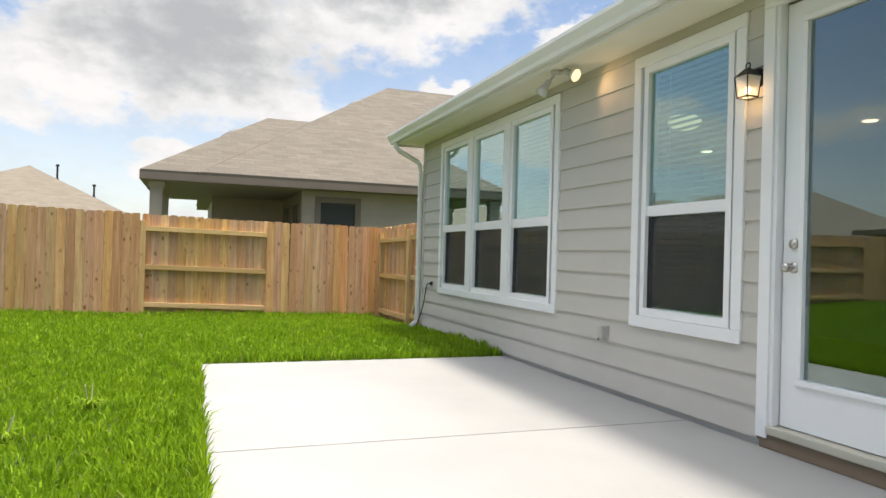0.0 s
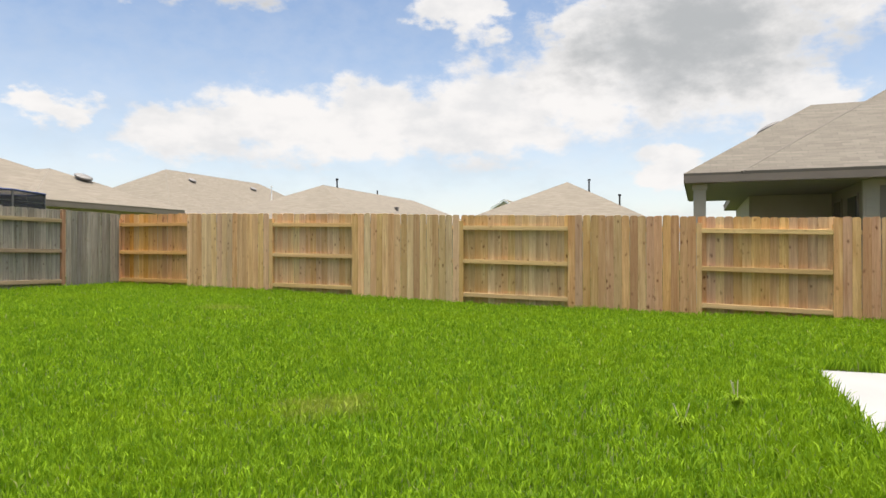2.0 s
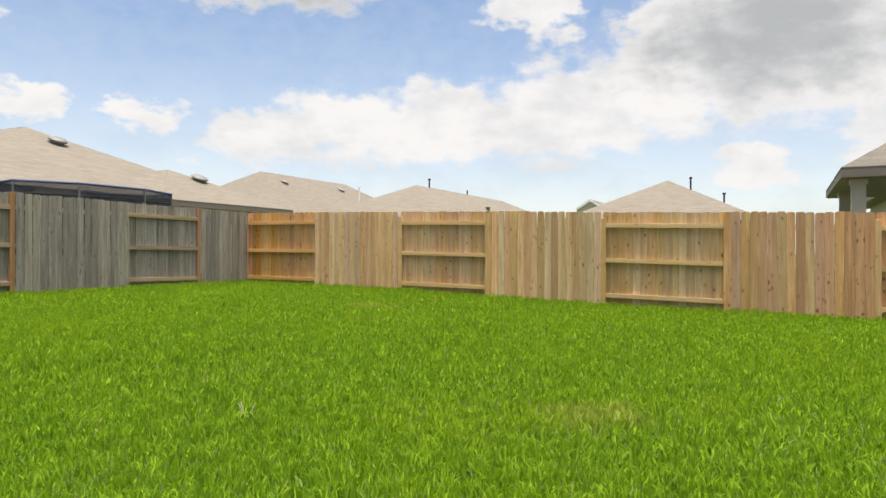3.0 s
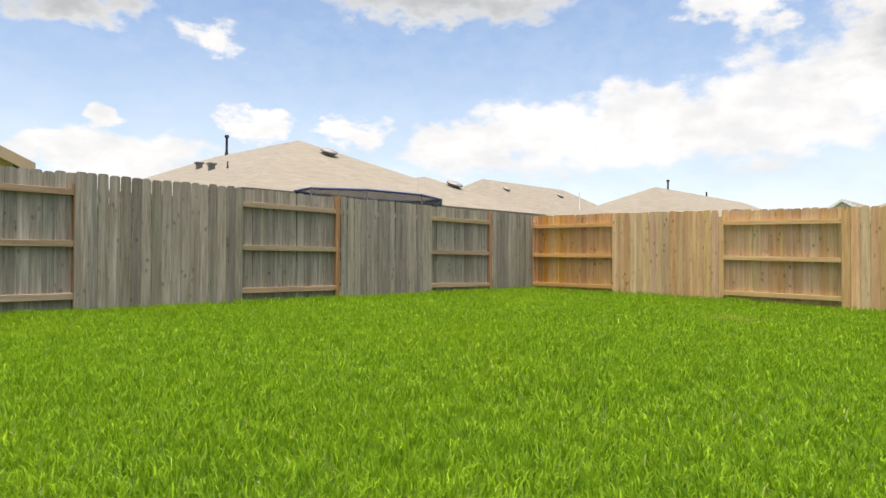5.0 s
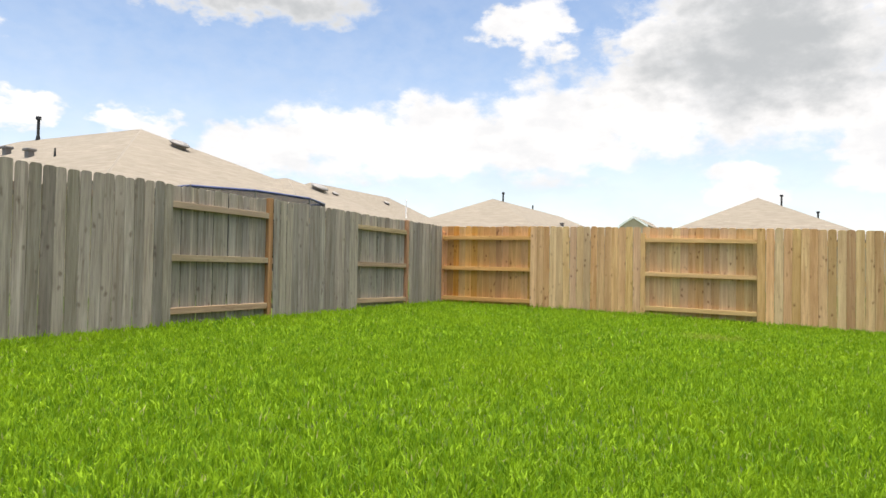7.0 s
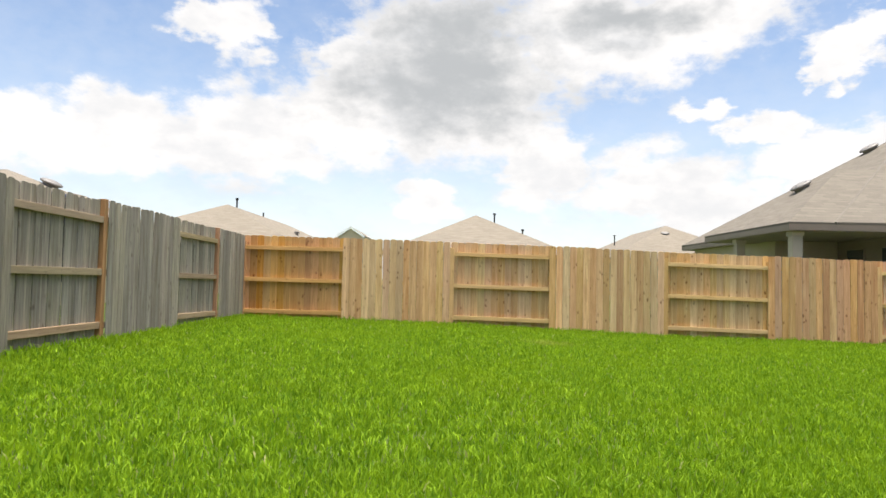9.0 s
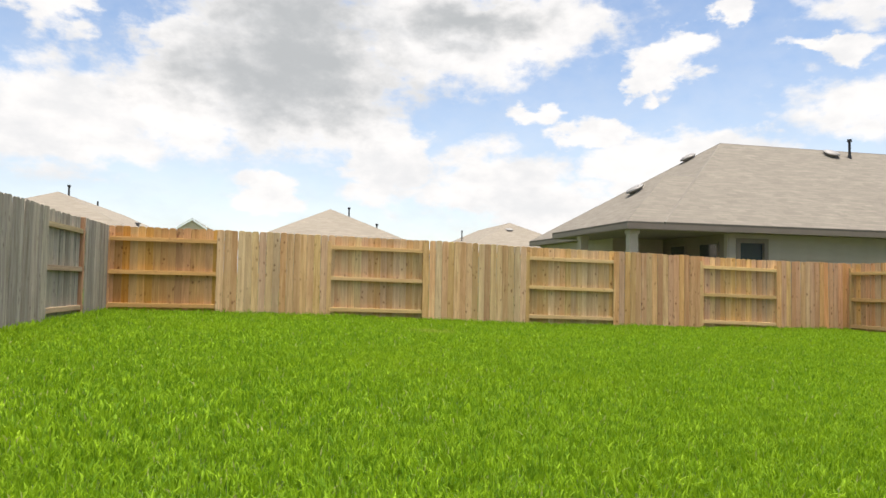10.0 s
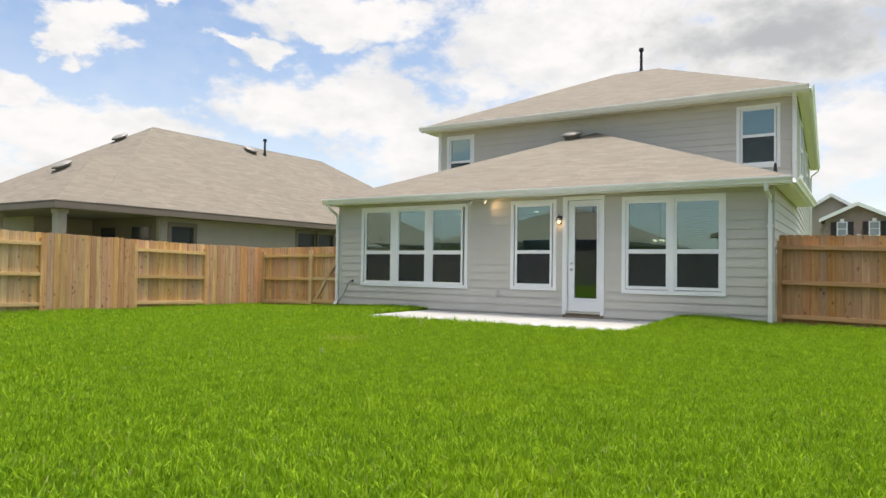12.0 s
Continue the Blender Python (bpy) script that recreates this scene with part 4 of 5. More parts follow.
def fence_run(name, label, start, along, inward, posts, tops, kinds, looks, bare=(), post_end=True):
    """A board fence from start along a direction. posts: metres along; tops: heights of the top line there; kinds: R shows
    its rails to the yard, F its boards. looks: board, rail and post materials a bay.
    bare: the posts that no board covers."""
    along, inward = Vector(along), Vector(inward)
    start = Vector((start[0], start[1], 0))
    rnd = random.Random(len(posts) * 7 + int(start.x * 10))
    f = thing(name, (start.x, start.y, tops[0] - PICKET_H), label, "fence")
    ang = math.atan2(along.y, along.x)
    flip = 1 if along.cross(Vector((0, 0, 1))).dot(inward) > 0 else -1
    top_at = lambda s: float(np.interp(s, posts, tops))
    for i, (s0, s1, kind, look_) in enumerate(zip(posts, posts[1:], kinds, looks)):
        board, rail, post = look_
        s = s0 + (0.046 if i in bare else -0.045 if i else 0.0) if kind == "F" else s0 - 0.02
        end = s1 + (-0.046 if i + 1 in bare else 0.045) if kind == "F" else s1 + 0.02
        n = max(1, round((end - s) / (PICKET_W + 0.003)))
        step = (end - s) / n
        depth = 0.045 if kind == "F" else -0.045
        for k in range(n):
            c = s + (k + 0.5) * step
            at = start + along * c + inward * (depth + rnd.uniform(-0.002, 0.002) + (0.004 if kind == "F" else 0.010) * (k % 2))
            at.z = top_at(c) - PICKET_H + rnd.uniform(-0.012, 0.008)
            place("picket", picket_mesh(rnd.randrange(3), board), at, f, turn=(rnd.uniform(-0.004, 0.004), rnd.uniform(-0.006, 0.006) * (1 if kind == "F" else 0.3), ang + rnd.uniform(-0.02, 0.02)), scale=(step / PICKET_W * (rnd.uniform(0.972, 0.999) if kind == "F" else rnd.uniform(1.02, 1.04)), 1, 1))
        for drop in (0.25, 0.92, 1.585):
            a, b = start + along * (s0 + 0.03) + Vector((0, 0, top_at(s0) - drop)), start + along * (s1 - 0.03) + Vector((0, 0, top_at(s1) - drop))
            a += Vector((0, 0, rnd.uniform(-0.01, 0.01)))
            bm = bmesh.new()
            L = (b - a).length
            box(bm, -L / 2, L / 2, -0.03 if flip > 0 else -0.032, 0.032 if flip > 0 else 0.03, -0.042, 0.042, 0.005)
            me = bpy.data.meshes.new("rail")
            bm.to_mesh(me)
            bm.free()
            me.materials.append(rail)
            mid = (a + b) / 2
            place("rail", me, mid, f, turn=(0, -math.asin((b.z - a.z) / L), ang))
    for i, s in enumerate(posts if post_end else posts[:-1]):
        look_ = looks[min(i, len(looks) - 1)]
        p = start + along * s - inward * 0.005
        z = top_at(s)
        h = z - 0.12 if look_[2] is not M_GREY_POST else z + (0.01 if i in bare else -0.15)
        part("post", boxed(p.x - 0.044, p.x + 0.044, p.y - 0.044, p.y + 0.044, z - PICKET_H - 0.3, h, bevel=0.006), look_[2], f)
    return f


NEW, STAIN, OLD = (M_NEW, M_NEW_RAIL_H, M_NEW_RAIL), (M_ORANGE, M_ORANGE_RAIL, M_ORANGE), (M_GREY, M_GREY_RAIL, M_GREY_POST)
NEW_RED, BROWN = (M_NEW_RED, M_NEW_RAIL_H, M_NEW_RAIL), (M_BROWN, M_BROWN_RAIL, M_BROWN)
A_Y = (-17.36, -15.22, -12.96, -10.88, -8.49, -6.33, -4.06, -1.94, 0.16)
fence_run("wooden_fence", "new tan cedar board fence with alternating rail bays", (FENCE_X, A_Y[0]), (0, 1, 0), (1, 0, 0), [y - A_Y[0] for y in A_Y],
          (1.95, 1.925, 1.885, 1.85, 1.765, 1.72, 1.665, 1.61, 1.585), "RFRFRFRF", [STAIN] + [NEW] * 4 + [NEW_RED] * 3, (2, 4, 6))
G_X = (-1.66, -0.12, 1.80, 4.09, 5.99, 8.30, 10.45, 12.65, 14.80, 16.40)
fence_run("wooden_fence", "weathered grey board fence with brown rails", (G_X[0], BACK_Y), (1, 0, 0), (0, 1, 0), [x - G_X[0] for x in G_X],
          (1.95, 1.965, 1.985, 2.0, 2.01, 2.02, 2.02, 2.02, 2.02, 2.02), "FRFRFRFRF", [OLD] * 9, (1, 3))
fence_run("wooden_fence", "new tan cedar board fence beside the house", (-1.62, 0.16), (1, 0, 0), (0, -1, 0), (0.0, 1.86), (1.585, 1.60), "R", [NEW_RED])
fence_run("wooden_fence", "reddish brown board fence beside the house", (12.33, 0.30), (1, 0, 0), (0, -1, 0), (0.0, 2.3, 4.07), (1.80, 1.76, 1.74), "RR", [BROWN] * 2)
fence_run("wooden_fence", "tan board fence that closes the yard", (RIGHT_X, BACK_Y), (0, 1, 0), (-1, 0, 0), (0, 2.2, 4.4, 6.6, 8.8, 11.0, 13.2, 15.4, 17.7),
          (2.0, 1.98, 1.95, 1.92, 1.88, 1.84, 1.8, 1.77, 1.74), "FRFRFRFR", [NEW] * 8)


def build_gate():
    x0, x1, y = 0.30, 1.36, 0.16
    g = thing("garden_gate", (0.83, y, -0.1), "closed tan cedar board gate with diagonal brace", "gate")
    n, rnd = 7, random.Random(5)
    for k in range(n):
        c = x0 + (k + 0.5) * (x1 - x0) / n
        place("board", picket_mesh(k % 3, M_NEW_RED), (c, y + 0.045, 1.60 - PICKET_H + rnd.uniform(-0.01, 0.01)), g, scale=((x1 - x0) / n / 0.141, 1, 1))
    for z in (1.36, 0.70, 0.06):
        part("gate_rail", boxed(x0 + 0.02, x1 - 0.02, y - 0.001, y + 0.04, z - 0.042, z + 0.042, bevel=0.004), M_NEW_RAIL_H, g)
    part("brace", bar(bmesh.new(), (x0 + 0.15, y + 0.015, 0.12), (x1 - 0.12, y + 0.015, 1.30), 0.036, 0.085), M_NEW_RAIL, g)
    part("gate_post", boxed(x0 - 0.06, x0 + 0.03, y - 0.06, y + 0.03, -0.4, 1.50, bevel=0.005), M_NEW_RAIL, g)


build_gate()


# ---- neighbouring houses ----
def house_box(h, x0, x1, y0, y1, z0, z1, material):
    return part("wall", boxed(x0, x1, y0, y1, z0, z1), material, h)


def eave_trim(h, x0, x1, y0, y1, ze, material, depth=0.2):
    bm = bmesh.new()
    box(bm, x0, x1, y0, y0 + 0.03, ze - depth, ze - 0.064)
    box(bm, x0, x1, y1 - 0.03, y1, ze - depth, ze - 0.064)
    box(bm, x0, x0 + 0.03, y0 + 0.03, y1 - 0.03, ze - depth, ze - 0.064)
    box(bm, x1 - 0.03, x1, y0 + 0.03, y1 - 0.03, ze - depth, ze - 0.064)
    part("fascia", bm, material, h)


def hip_house(name, label, x0, x1, y0, y1, ze, pitch, roof_mat, wall_mat, trim_mat=None, over=0.4):
    h = thing(name, ((x0 + x1) / 2, (y0 + y1) / 2, 0), label, "house", "neighbouring houses")
    loops = hip_faces(x0, x1, y0, y1, ze, pitch)
    roof = roof_mesh("roof", loops, roof_mat, h)
    ridge_caps(loops, h, roof_mat)
    house_box(h, x0 + over, x1 - over, y0 + over, y1 - over, -0.2, ze - 0.12, wall_mat)
    eave_trim(h, x0, x1, y0, y1, ze, trim_mat or M_BROWNTRIM)
    return h


def neighbour():
    """The single-storey house behind the side fence, with a covered corner porch."""
    ze, p = 2.77, 0.65
    h = thing("house", (-9, 5, 0), "taupe sided house with brown hip roof and corner porch", "house", "neighbouring houses")
    main = hip_faces(-16.4, -4.8, -3.2, 18.4, ze, p)
    wing = hip_faces(-10.6, -4.806, -4.38, 4.0, ze, p)
    roof_mesh("roof", main, M_SHINGLE_N, h)
    roof_mesh("roof", [[Vector(p) - Vector((0, 0, 0.012)) for p in lp] for lp in wing], M_SHINGLE_N, h)
    ridge_caps(main, h, M_SHINGLE_N)
    eave_trim(h, -16.4, -4.8, -3.2, 18.4, ze, M_BROWNTRIM, 0.22)
    bm = bmesh.new()
    box(bm, -10.6, -4.8, -4.38, -4.35, ze - 0.22, ze - 0.064)
    box(bm, -4.83, -4.797, -4.35, -3.2, ze - 0.22, ze - 0.064)
    box(bm, -10.6, -10.57, -4.35, -3.2, ze - 0.22, ze - 0.064)
    part("fascia", bm, M_BROWNTRIM, h)
    part("porch_floor", boxed(-10.5, -4.9, -4.3, -0.86, -0.3, -0.02), M_CONCRETE, h)
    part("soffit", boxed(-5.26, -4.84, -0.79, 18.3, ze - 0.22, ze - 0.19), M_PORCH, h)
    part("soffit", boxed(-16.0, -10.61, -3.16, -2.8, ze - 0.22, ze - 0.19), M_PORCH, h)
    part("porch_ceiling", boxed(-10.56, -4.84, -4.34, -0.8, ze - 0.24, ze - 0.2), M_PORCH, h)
    wins = [(-0.41, 0.43, 1.0, 2.27), (5.35, 6.30, 1.3, 2.36), (6.50, 7.45, 1.3, 2.36)]
    bm = bmesh.new()
    for a, b, lo, hi in wall_strips(-0.85, 18.0, -0.3, ze - 0.1, wins):
        box(bm, -5.4, -5.25, a, b, lo, hi)
    part("wall", bm, M_TAUPE, h)
    lap_courses(h, -0.80, 9.0, 0.9, ze - 0.22, wins, lambda a, o, z: (-5.25 + o, a, z), M_TAUPE, 0.18)
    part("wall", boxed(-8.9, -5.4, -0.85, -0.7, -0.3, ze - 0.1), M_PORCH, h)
    part("wall", boxed(-16.0, -8.9, -2.8, 18.0, -0.3, ze - 0.1), M_TAUPE, h)
    for x, y in ((-5.15, -4.05), (-8.6, -4.05)):
        bm = bmesh.new()
        box(bm, x - 0.13, x + 0.13, y - 0.13, y + 0.13, -0.3, ze - 0.2, 0.008)
        box(bm, x - 0.16, x + 0.16, y - 0.16, y + 0.16, ze - 0.36, ze - 0.22, 0.01)
        part("column", bm, M_TAUPE, h)
    for a, b, lo, hi in wins:
        fr = bmesh.new()
        for q in ((a - 0.14, a, lo - 0.14, hi + 0.14), (b, b + 0.14, lo - 0.14, hi + 0.14), (a, b, hi, hi + 0.14), (a, b, lo - 0.14, lo)):
            box(fr, -5.30, -5.21, q[0], q[1], q[2], q[3])
        w = part("window", fr, M_BROWNTRIM, h)
        part("pane", boxed(-5.32, -5.31, a, b, lo, hi), M_DARKGLASS, w)
    # porch windows and door on the inner wall
    for a, b in ((-8.3, -7.5), (-6.6, -5.7)):
        w = part("window", boxed(a - 0.06, b + 0.06, -0.89, -0.853, 0.7, 2.3, bevel=0.005), M_BROWNTRIM, h)
        part("pane", boxed(a, b, -0.90, -0.892, 0.76, 2.24), M_DARKGLASS, w)
    return h


M_SHINGLE_N = M_SHINGLE
neighbour()
FAR = "far house with tan shingle hip roof"
hip_house("house", FAR, -44.7, -19.9, -31.0, -20.2, 2.6, 0.46, M_SHINGLE_FAR, M_BEIGE)
hip_house("house", FAR, -45.0, -24.6, -16.8, -6.2, 2.6, 0.49, M_SHINGLE_FAR, M_BEIGE)
hip_house("house", FAR, -55.0, -34.4, -2.1, 9.1, 2.9, 0.49, M_SHINGLE_FAR, M_BEIGE)
hip_house("house", "far house with tan shingle hip roof", -51.0, -24.5, -50.9, -36.5, 3.2, 0.6, M_SHINGLE_FAR, M_BEIGE)


def house_behind():
    """The house behind the grey fence: a long hip roof with a lower wing."""
    h = hip_house("house", "house behind the grey fence with tan hip roofs", -9.0, 2.4, -40.8, -23.3, 2.72, 0.45, M_SHINGLE_FAR, M_BEIGE)
    wing = hip_faces(-9.9, -3.5, -31.0, -22.6, 2.62, 0.43)
    roof_mesh("roof", wing, M_SHINGLE_FAR, h)
    ridge_caps([wing[1], wing[2], wing[3]], h, M_SHINGLE_FAR)
    eave_trim(h, -9.9, -3.5, -31.0, -22.6, 2.62, M_BROWNTRIM)
    house_box(h, -9.5, -3.9, -30.5, -23.0, -0.2, 2.5, M_BEIGE)


house_behind()


def gable_house(label, x0, x1, y0, y1, ze, zr, wall_mat, roof_mat, trim_mat, over=0.35, axis="y"):
    """A gabled house; the ridge runs along the axis and the gable looks along it."""
    h = thing("house", ((x0 + x1) / 2, (y0 + y1) / 2, 0), label, "house", "neighbouring houses")
    sw = (lambda p: Vector(p)) if axis == "y" else (lambda p: Vector((p[1], p[0], p[2])))
    a0, a1, b0, b1 = (x0, x1, y0, y1) if axis == "y" else (y0, y1, x0, x1)
    m = (a0 + a1) / 2
    k = (zr - ze) / (m - a0)
    loops = [(sw((a0 - over, b1 + over, ze - over * k)), sw((a0 - over, b0 - over, ze - over * k)), sw((m, b0 - over, zr)), sw((m, b1 + over, zr))), (sw((a1 + over, b0 - over, ze - over * k)), sw((a1 + over, b1 + over, ze - over * k)), sw((m, b1 + over, zr)), sw((m, b0 - over, zr)))]
    roof_mesh("roof", loops, roof_mat, h, 0.1)
    bm = bmesh.new()
    prism(bm, [sw((a0, b0, -0.2)), sw((a1, b0, -0.2)), sw((a1, b0, ze - 0.1)), sw((m, b0, zr - 0.12)), sw((a0, b0, ze - 0.1))], sw((0, b1 - b0, 0)))
    part("wall", bm, wall_mat, h)
    for b in (b0 - over, b1 + over):
        for e in (a0 - over, a1 + over):
            bm = bmesh.new()
            lo, hi = sw((e, b, ze - over * k)), sw((m, b, zr))
            prism(bm, [lo - Vector((0, 0, 0.24)), lo + Vector((0, 0, 0.02)), hi + Vector((0, 0, 0.02)), hi - Vector((0, 0, 0.24))], sw((0, 0.05 if b > b0 else -0.05, 0)))
            part("rake_board", bm, trim_mat, h)
    return h


gable_house("beige gabled house behind the grey fence", 6.85, 14.5, -36.0, -25.6, 3.2, 4.95, M_OCHRE, M_SHINGLE_FAR, M_TANTRIM)
gable_house("far beige house with a white trimmed gable", -70.0, -60.0, -25.2, -22.4, 5.75, 6.65, M_BEIGE, M_SHINGLE_FAR, M_TRIM, 0.08, "x")


def brick_house():
    h = gable_house("two-storey dark brick house with white gable trim and shutters", 11.4, 15.3, 40.0, 50.0, 4.95, 5.9, M_FARBRICK, M_SHINGLE_DARK, M_TRIM)
    for x in (12.44, 14.32):
        w = part("window", boxed(x - 0.32, x + 0.32, 39.9, 39.99, 3.58, 4.58), M_TRIM, h)
        for z0, z1 in ((3.65, 4.05), (4.11, 4.51)):
            part("pane", boxed(x - 0.25, x + 0.25, 39.86, 39.895, z0, z1), M_PALEGLASS, w)
        part("keystone", boxed(x - 0.12, x + 0.12, 39.9, 39.98, 4.60, 4.78), M_TRIM, h)
        for sx in (-0.52, 0.52):
            part("shutter", boxed(x + sx - 0.15, x + sx + 0.15, 39.9, 39.97, 3.58, 4.58), M_DARKMETAL, h)
    # a small white gable over the entry
    part("entry_gable", prism(bmesh.new(), [(12.6, 38.6, 3.1), (14.2, 38.6, 3.1), (13.4, 38.6, 3.56)], (0, 1.4, 0)), M_TAUPE, h)
    for e in (12.45, 14.35):
        part("rake_board", prism(bmesh.new(), [(e, 38.5, 3.0), (e, 38.5, 3.13), (13.4, 38.5, 3.68), (13.4, 38.5, 3.55)], (0, 0.08, 0)), M_TRIM, h)
    g = gable_house("grey gabled house wing beside the brick house", 8.9, 14.4, 44.0, 54.0, 5.2, 6.95, M_TAUPE, M_SHINGLE_DARK, M_TRIM)
    return h


M_PALEGLASS = plain("pale_pane", (0.24, 0.27, 0.29), 0.15)
brick_house()

for at, tilt, yaw in (((-11.38, 1.71, 5.98), 0.5, 0.0), ((-8.1, -2.36, 4.10), 0.5, 0.0), ((-10.14, 7.28, 6.26), -0.5, -1.57), ((6.36, 4.67, 4.99), 0.35, 0.0),
                      ((-3.53, -27.54, 4.68), -0.4, 0.0), ((-7.3, -24.9, 3.64), -0.4, 0.0), ((-33.0, -42.2, 6.66), -0.5, 0.0), ((-41.0, -42.2, 6.66), -0.5, 0.0), ((-38.6, 3.0, 4.9), -0.3, -1.57)):
    dome_vent(at, tilt, yaw=yaw)
for at, hh in (((-10.03, 8.07, 6.2), 0.62), ((6.78, 10.45, 8.36), 0.75), ((-3.32, -34.2, 5.32), 0.7), ((-0.34, -28.87, 4.0), 0.19), ((-27.0, -25.6, 4.95), 0.6),
               ((-30.5, -10.3, 4.6), 0.7), ((12.24, 0.42, 3.1), 0.13), ((-46.0, 1.0, 4.4), 0.8), ((-30.5, -8.5, 3.73), 0.6), ((-33.0, -25.7, 4.9), 0.5)):
    stack_pipe(at, hh, 0.022 if hh < 0.2 else 0.05)
stack_pipe((-40.7, -40.0, 5.3), 1.5, 0.045, "tall thin white plastic vent pipe on a shingle roof", M_VINYL)
for at in ((-1.21, -32.5, 4.4), (-0.56, -30.35, 4.1), (-29.5, -22.6, 3.72)):
    v = thing("roof_vent", at, "small square bronze roof vent on shingles", "roof vent", "roof vents")
    part("base", boxed(at[0] - 0.09, at[0] + 0.09, at[1] - 0.09, at[1] + 0.09, at[2] - 0.1, at[2] + 0.12), M_BRONZE, v)
    part("hood", boxed(at[0] - 0.14, at[0] + 0.14, at[1] - 0.14, at[1] + 0.14, at[2] + 0.12, at[2] + 0.20, bevel=0.02), M_BRONZE, v)


def trampoline():
    cx, cy, r, z = -0.95, -22.2, 2.45, 2.67
    t = thing("trampoline", (cx, cy, 0.2), "round trampoline with dark net and blue top rim", "trampoline")
    n = 8
    pts = [(cx + r * math.cos(2 * math.pi * k / n + 0.3), cy + 0.5 * r * math.sin(2 * math.pi * k / n + 0.3)) for k in range(n)]
    for k in range(n):
        p, q = pts[k], pts[(k + 1) % n]
        part("top_rim", tube(bmesh.new(), (*p, z), (*q, z), 0.03, sides=8), M_BLUE, t, "blue padded rim")
        part("pole", tube(bmesh.new(), (*p, 0.1), (*p, z + 0.03), 0.025, sides=8), M_BRONZE, t)
        part("net", prism(bmesh.new(), [(*p, 0.9), (*q, 0.9), (*q, z - 0.02), (*p, z - 0.02)], (0, 0.004, 0)), M_NET, t, "dark safety net")
        part("hem", tube(bmesh.new(), (*p, z - 0.28), (*q, z - 0.28), 0.012, sides=6), M_RUBBER, t)
    bm = bmesh.new()
    bmesh.ops.create_cone(bm, cap_ends=True, segments=24, radius1=r, radius2=r, depth=0.05, matrix=Matrix.Translation((cx, cy, 0.9)) @ Matrix.Diagonal((1, 0.5, 1, 1)))
    part("mat", bm, M_RUBBER, t)


trampoline()


# ---- fixtures on the house ----
def wall_lantern():
    x, y, z = 7.905, -0.10, 2.15
    s = thing("wall_lantern", (x, -0.03, 2.0), "lit black metal wall lantern with clear glass", "wall lamp")
    part("backplate", tube(bmesh.new(), (x, -0.012, z + 0.06), (x, -0.05, z + 0.06), 0.062, 0.055, 20), M_DARKMETAL, s)
    part("arm", tube(bmesh.new(), (x, -0.045, z + 0.06), (x, y, z + 0.10), 0.012), M_DARKMETAL, s)
    top, bot = 0.052, 0.041
    bm = bmesh.new()
    bmesh.ops.create_cone(bm, cap_ends=True, segments=4, radius1=top * 1.5, radius2=0.022, depth=0.05, matrix=Matrix.Translation((x, y, z + 0.085)) @ Matrix.Rotation(radians(45), 4, "Z"))
    part("roof", bm, M_DARKMETAL, s)
    bm = bmesh.new()
    for k in range(10):
        a, b = 2 * math.pi * k / 10, 2 * math.pi * (k + 1) / 10
        tube(bm, (x + 0.018 * math.cos(a), y, z + 0.128 + 0.018 * math.sin(a)), (x + 0.018 * math.cos(b), y, z + 0.128 + 0.018 * math.sin(b)), 0.004, sides=6)
    part("ring", bm, M_DARKMETAL, s)
    up = [(x + i * top, y + j * top, z + 0.06) for i, j in ((-1, -1), (1, -1), (1, 1), (-1, 1))]
    dn = [(x + i * bot, y + j * bot, z - 0.065) for i, j in ((-1, -1), (1, -1), (1, 1), (-1, 1))]
    for k in range(4):
        part("bar", bar(bmesh.new(), up[k], dn[k], 0.008, 0.008), M_DARKMETAL, s)
        part("bar", bar(bmesh.new(), dn[k], dn[(k + 1) % 4], 0.009, 0.009), M_DARKMETAL, s)
        loop = [up[k], up[(k + 1) % 4], dn[(k + 1) % 4], dn[k]]
        pane = part("pane", prism(bmesh.new(), loop, ((0.002, 0, 0) if k % 2 else (0, 0.002, 0))), M_LAMPGLASS, s)
        pane.visible_shadow = False
    b = bmesh.new()
    ball(b, (x, y, z - 0.02), 0.02, 1.2, 14)
    smooth(part("bulb", b, M_BULB, s, "glowing warm bulb"))
    part("socket", tube(bmesh.new(), (x, y, z + 0.03), (x, y, z + 0.08), 0.018), M_DARKMETAL, s)
    lamp = new("lantern_light", bpy.data.lights.new("lantern_light", "POINT"))
    lamp.data.energy, lamp.data.color, lamp.data.shadow_soft_size = 0.35, (1.0, 0.62, 0.28), 0.03
    lamp.location = (x, y, z - 0.05)


wall_lantern()


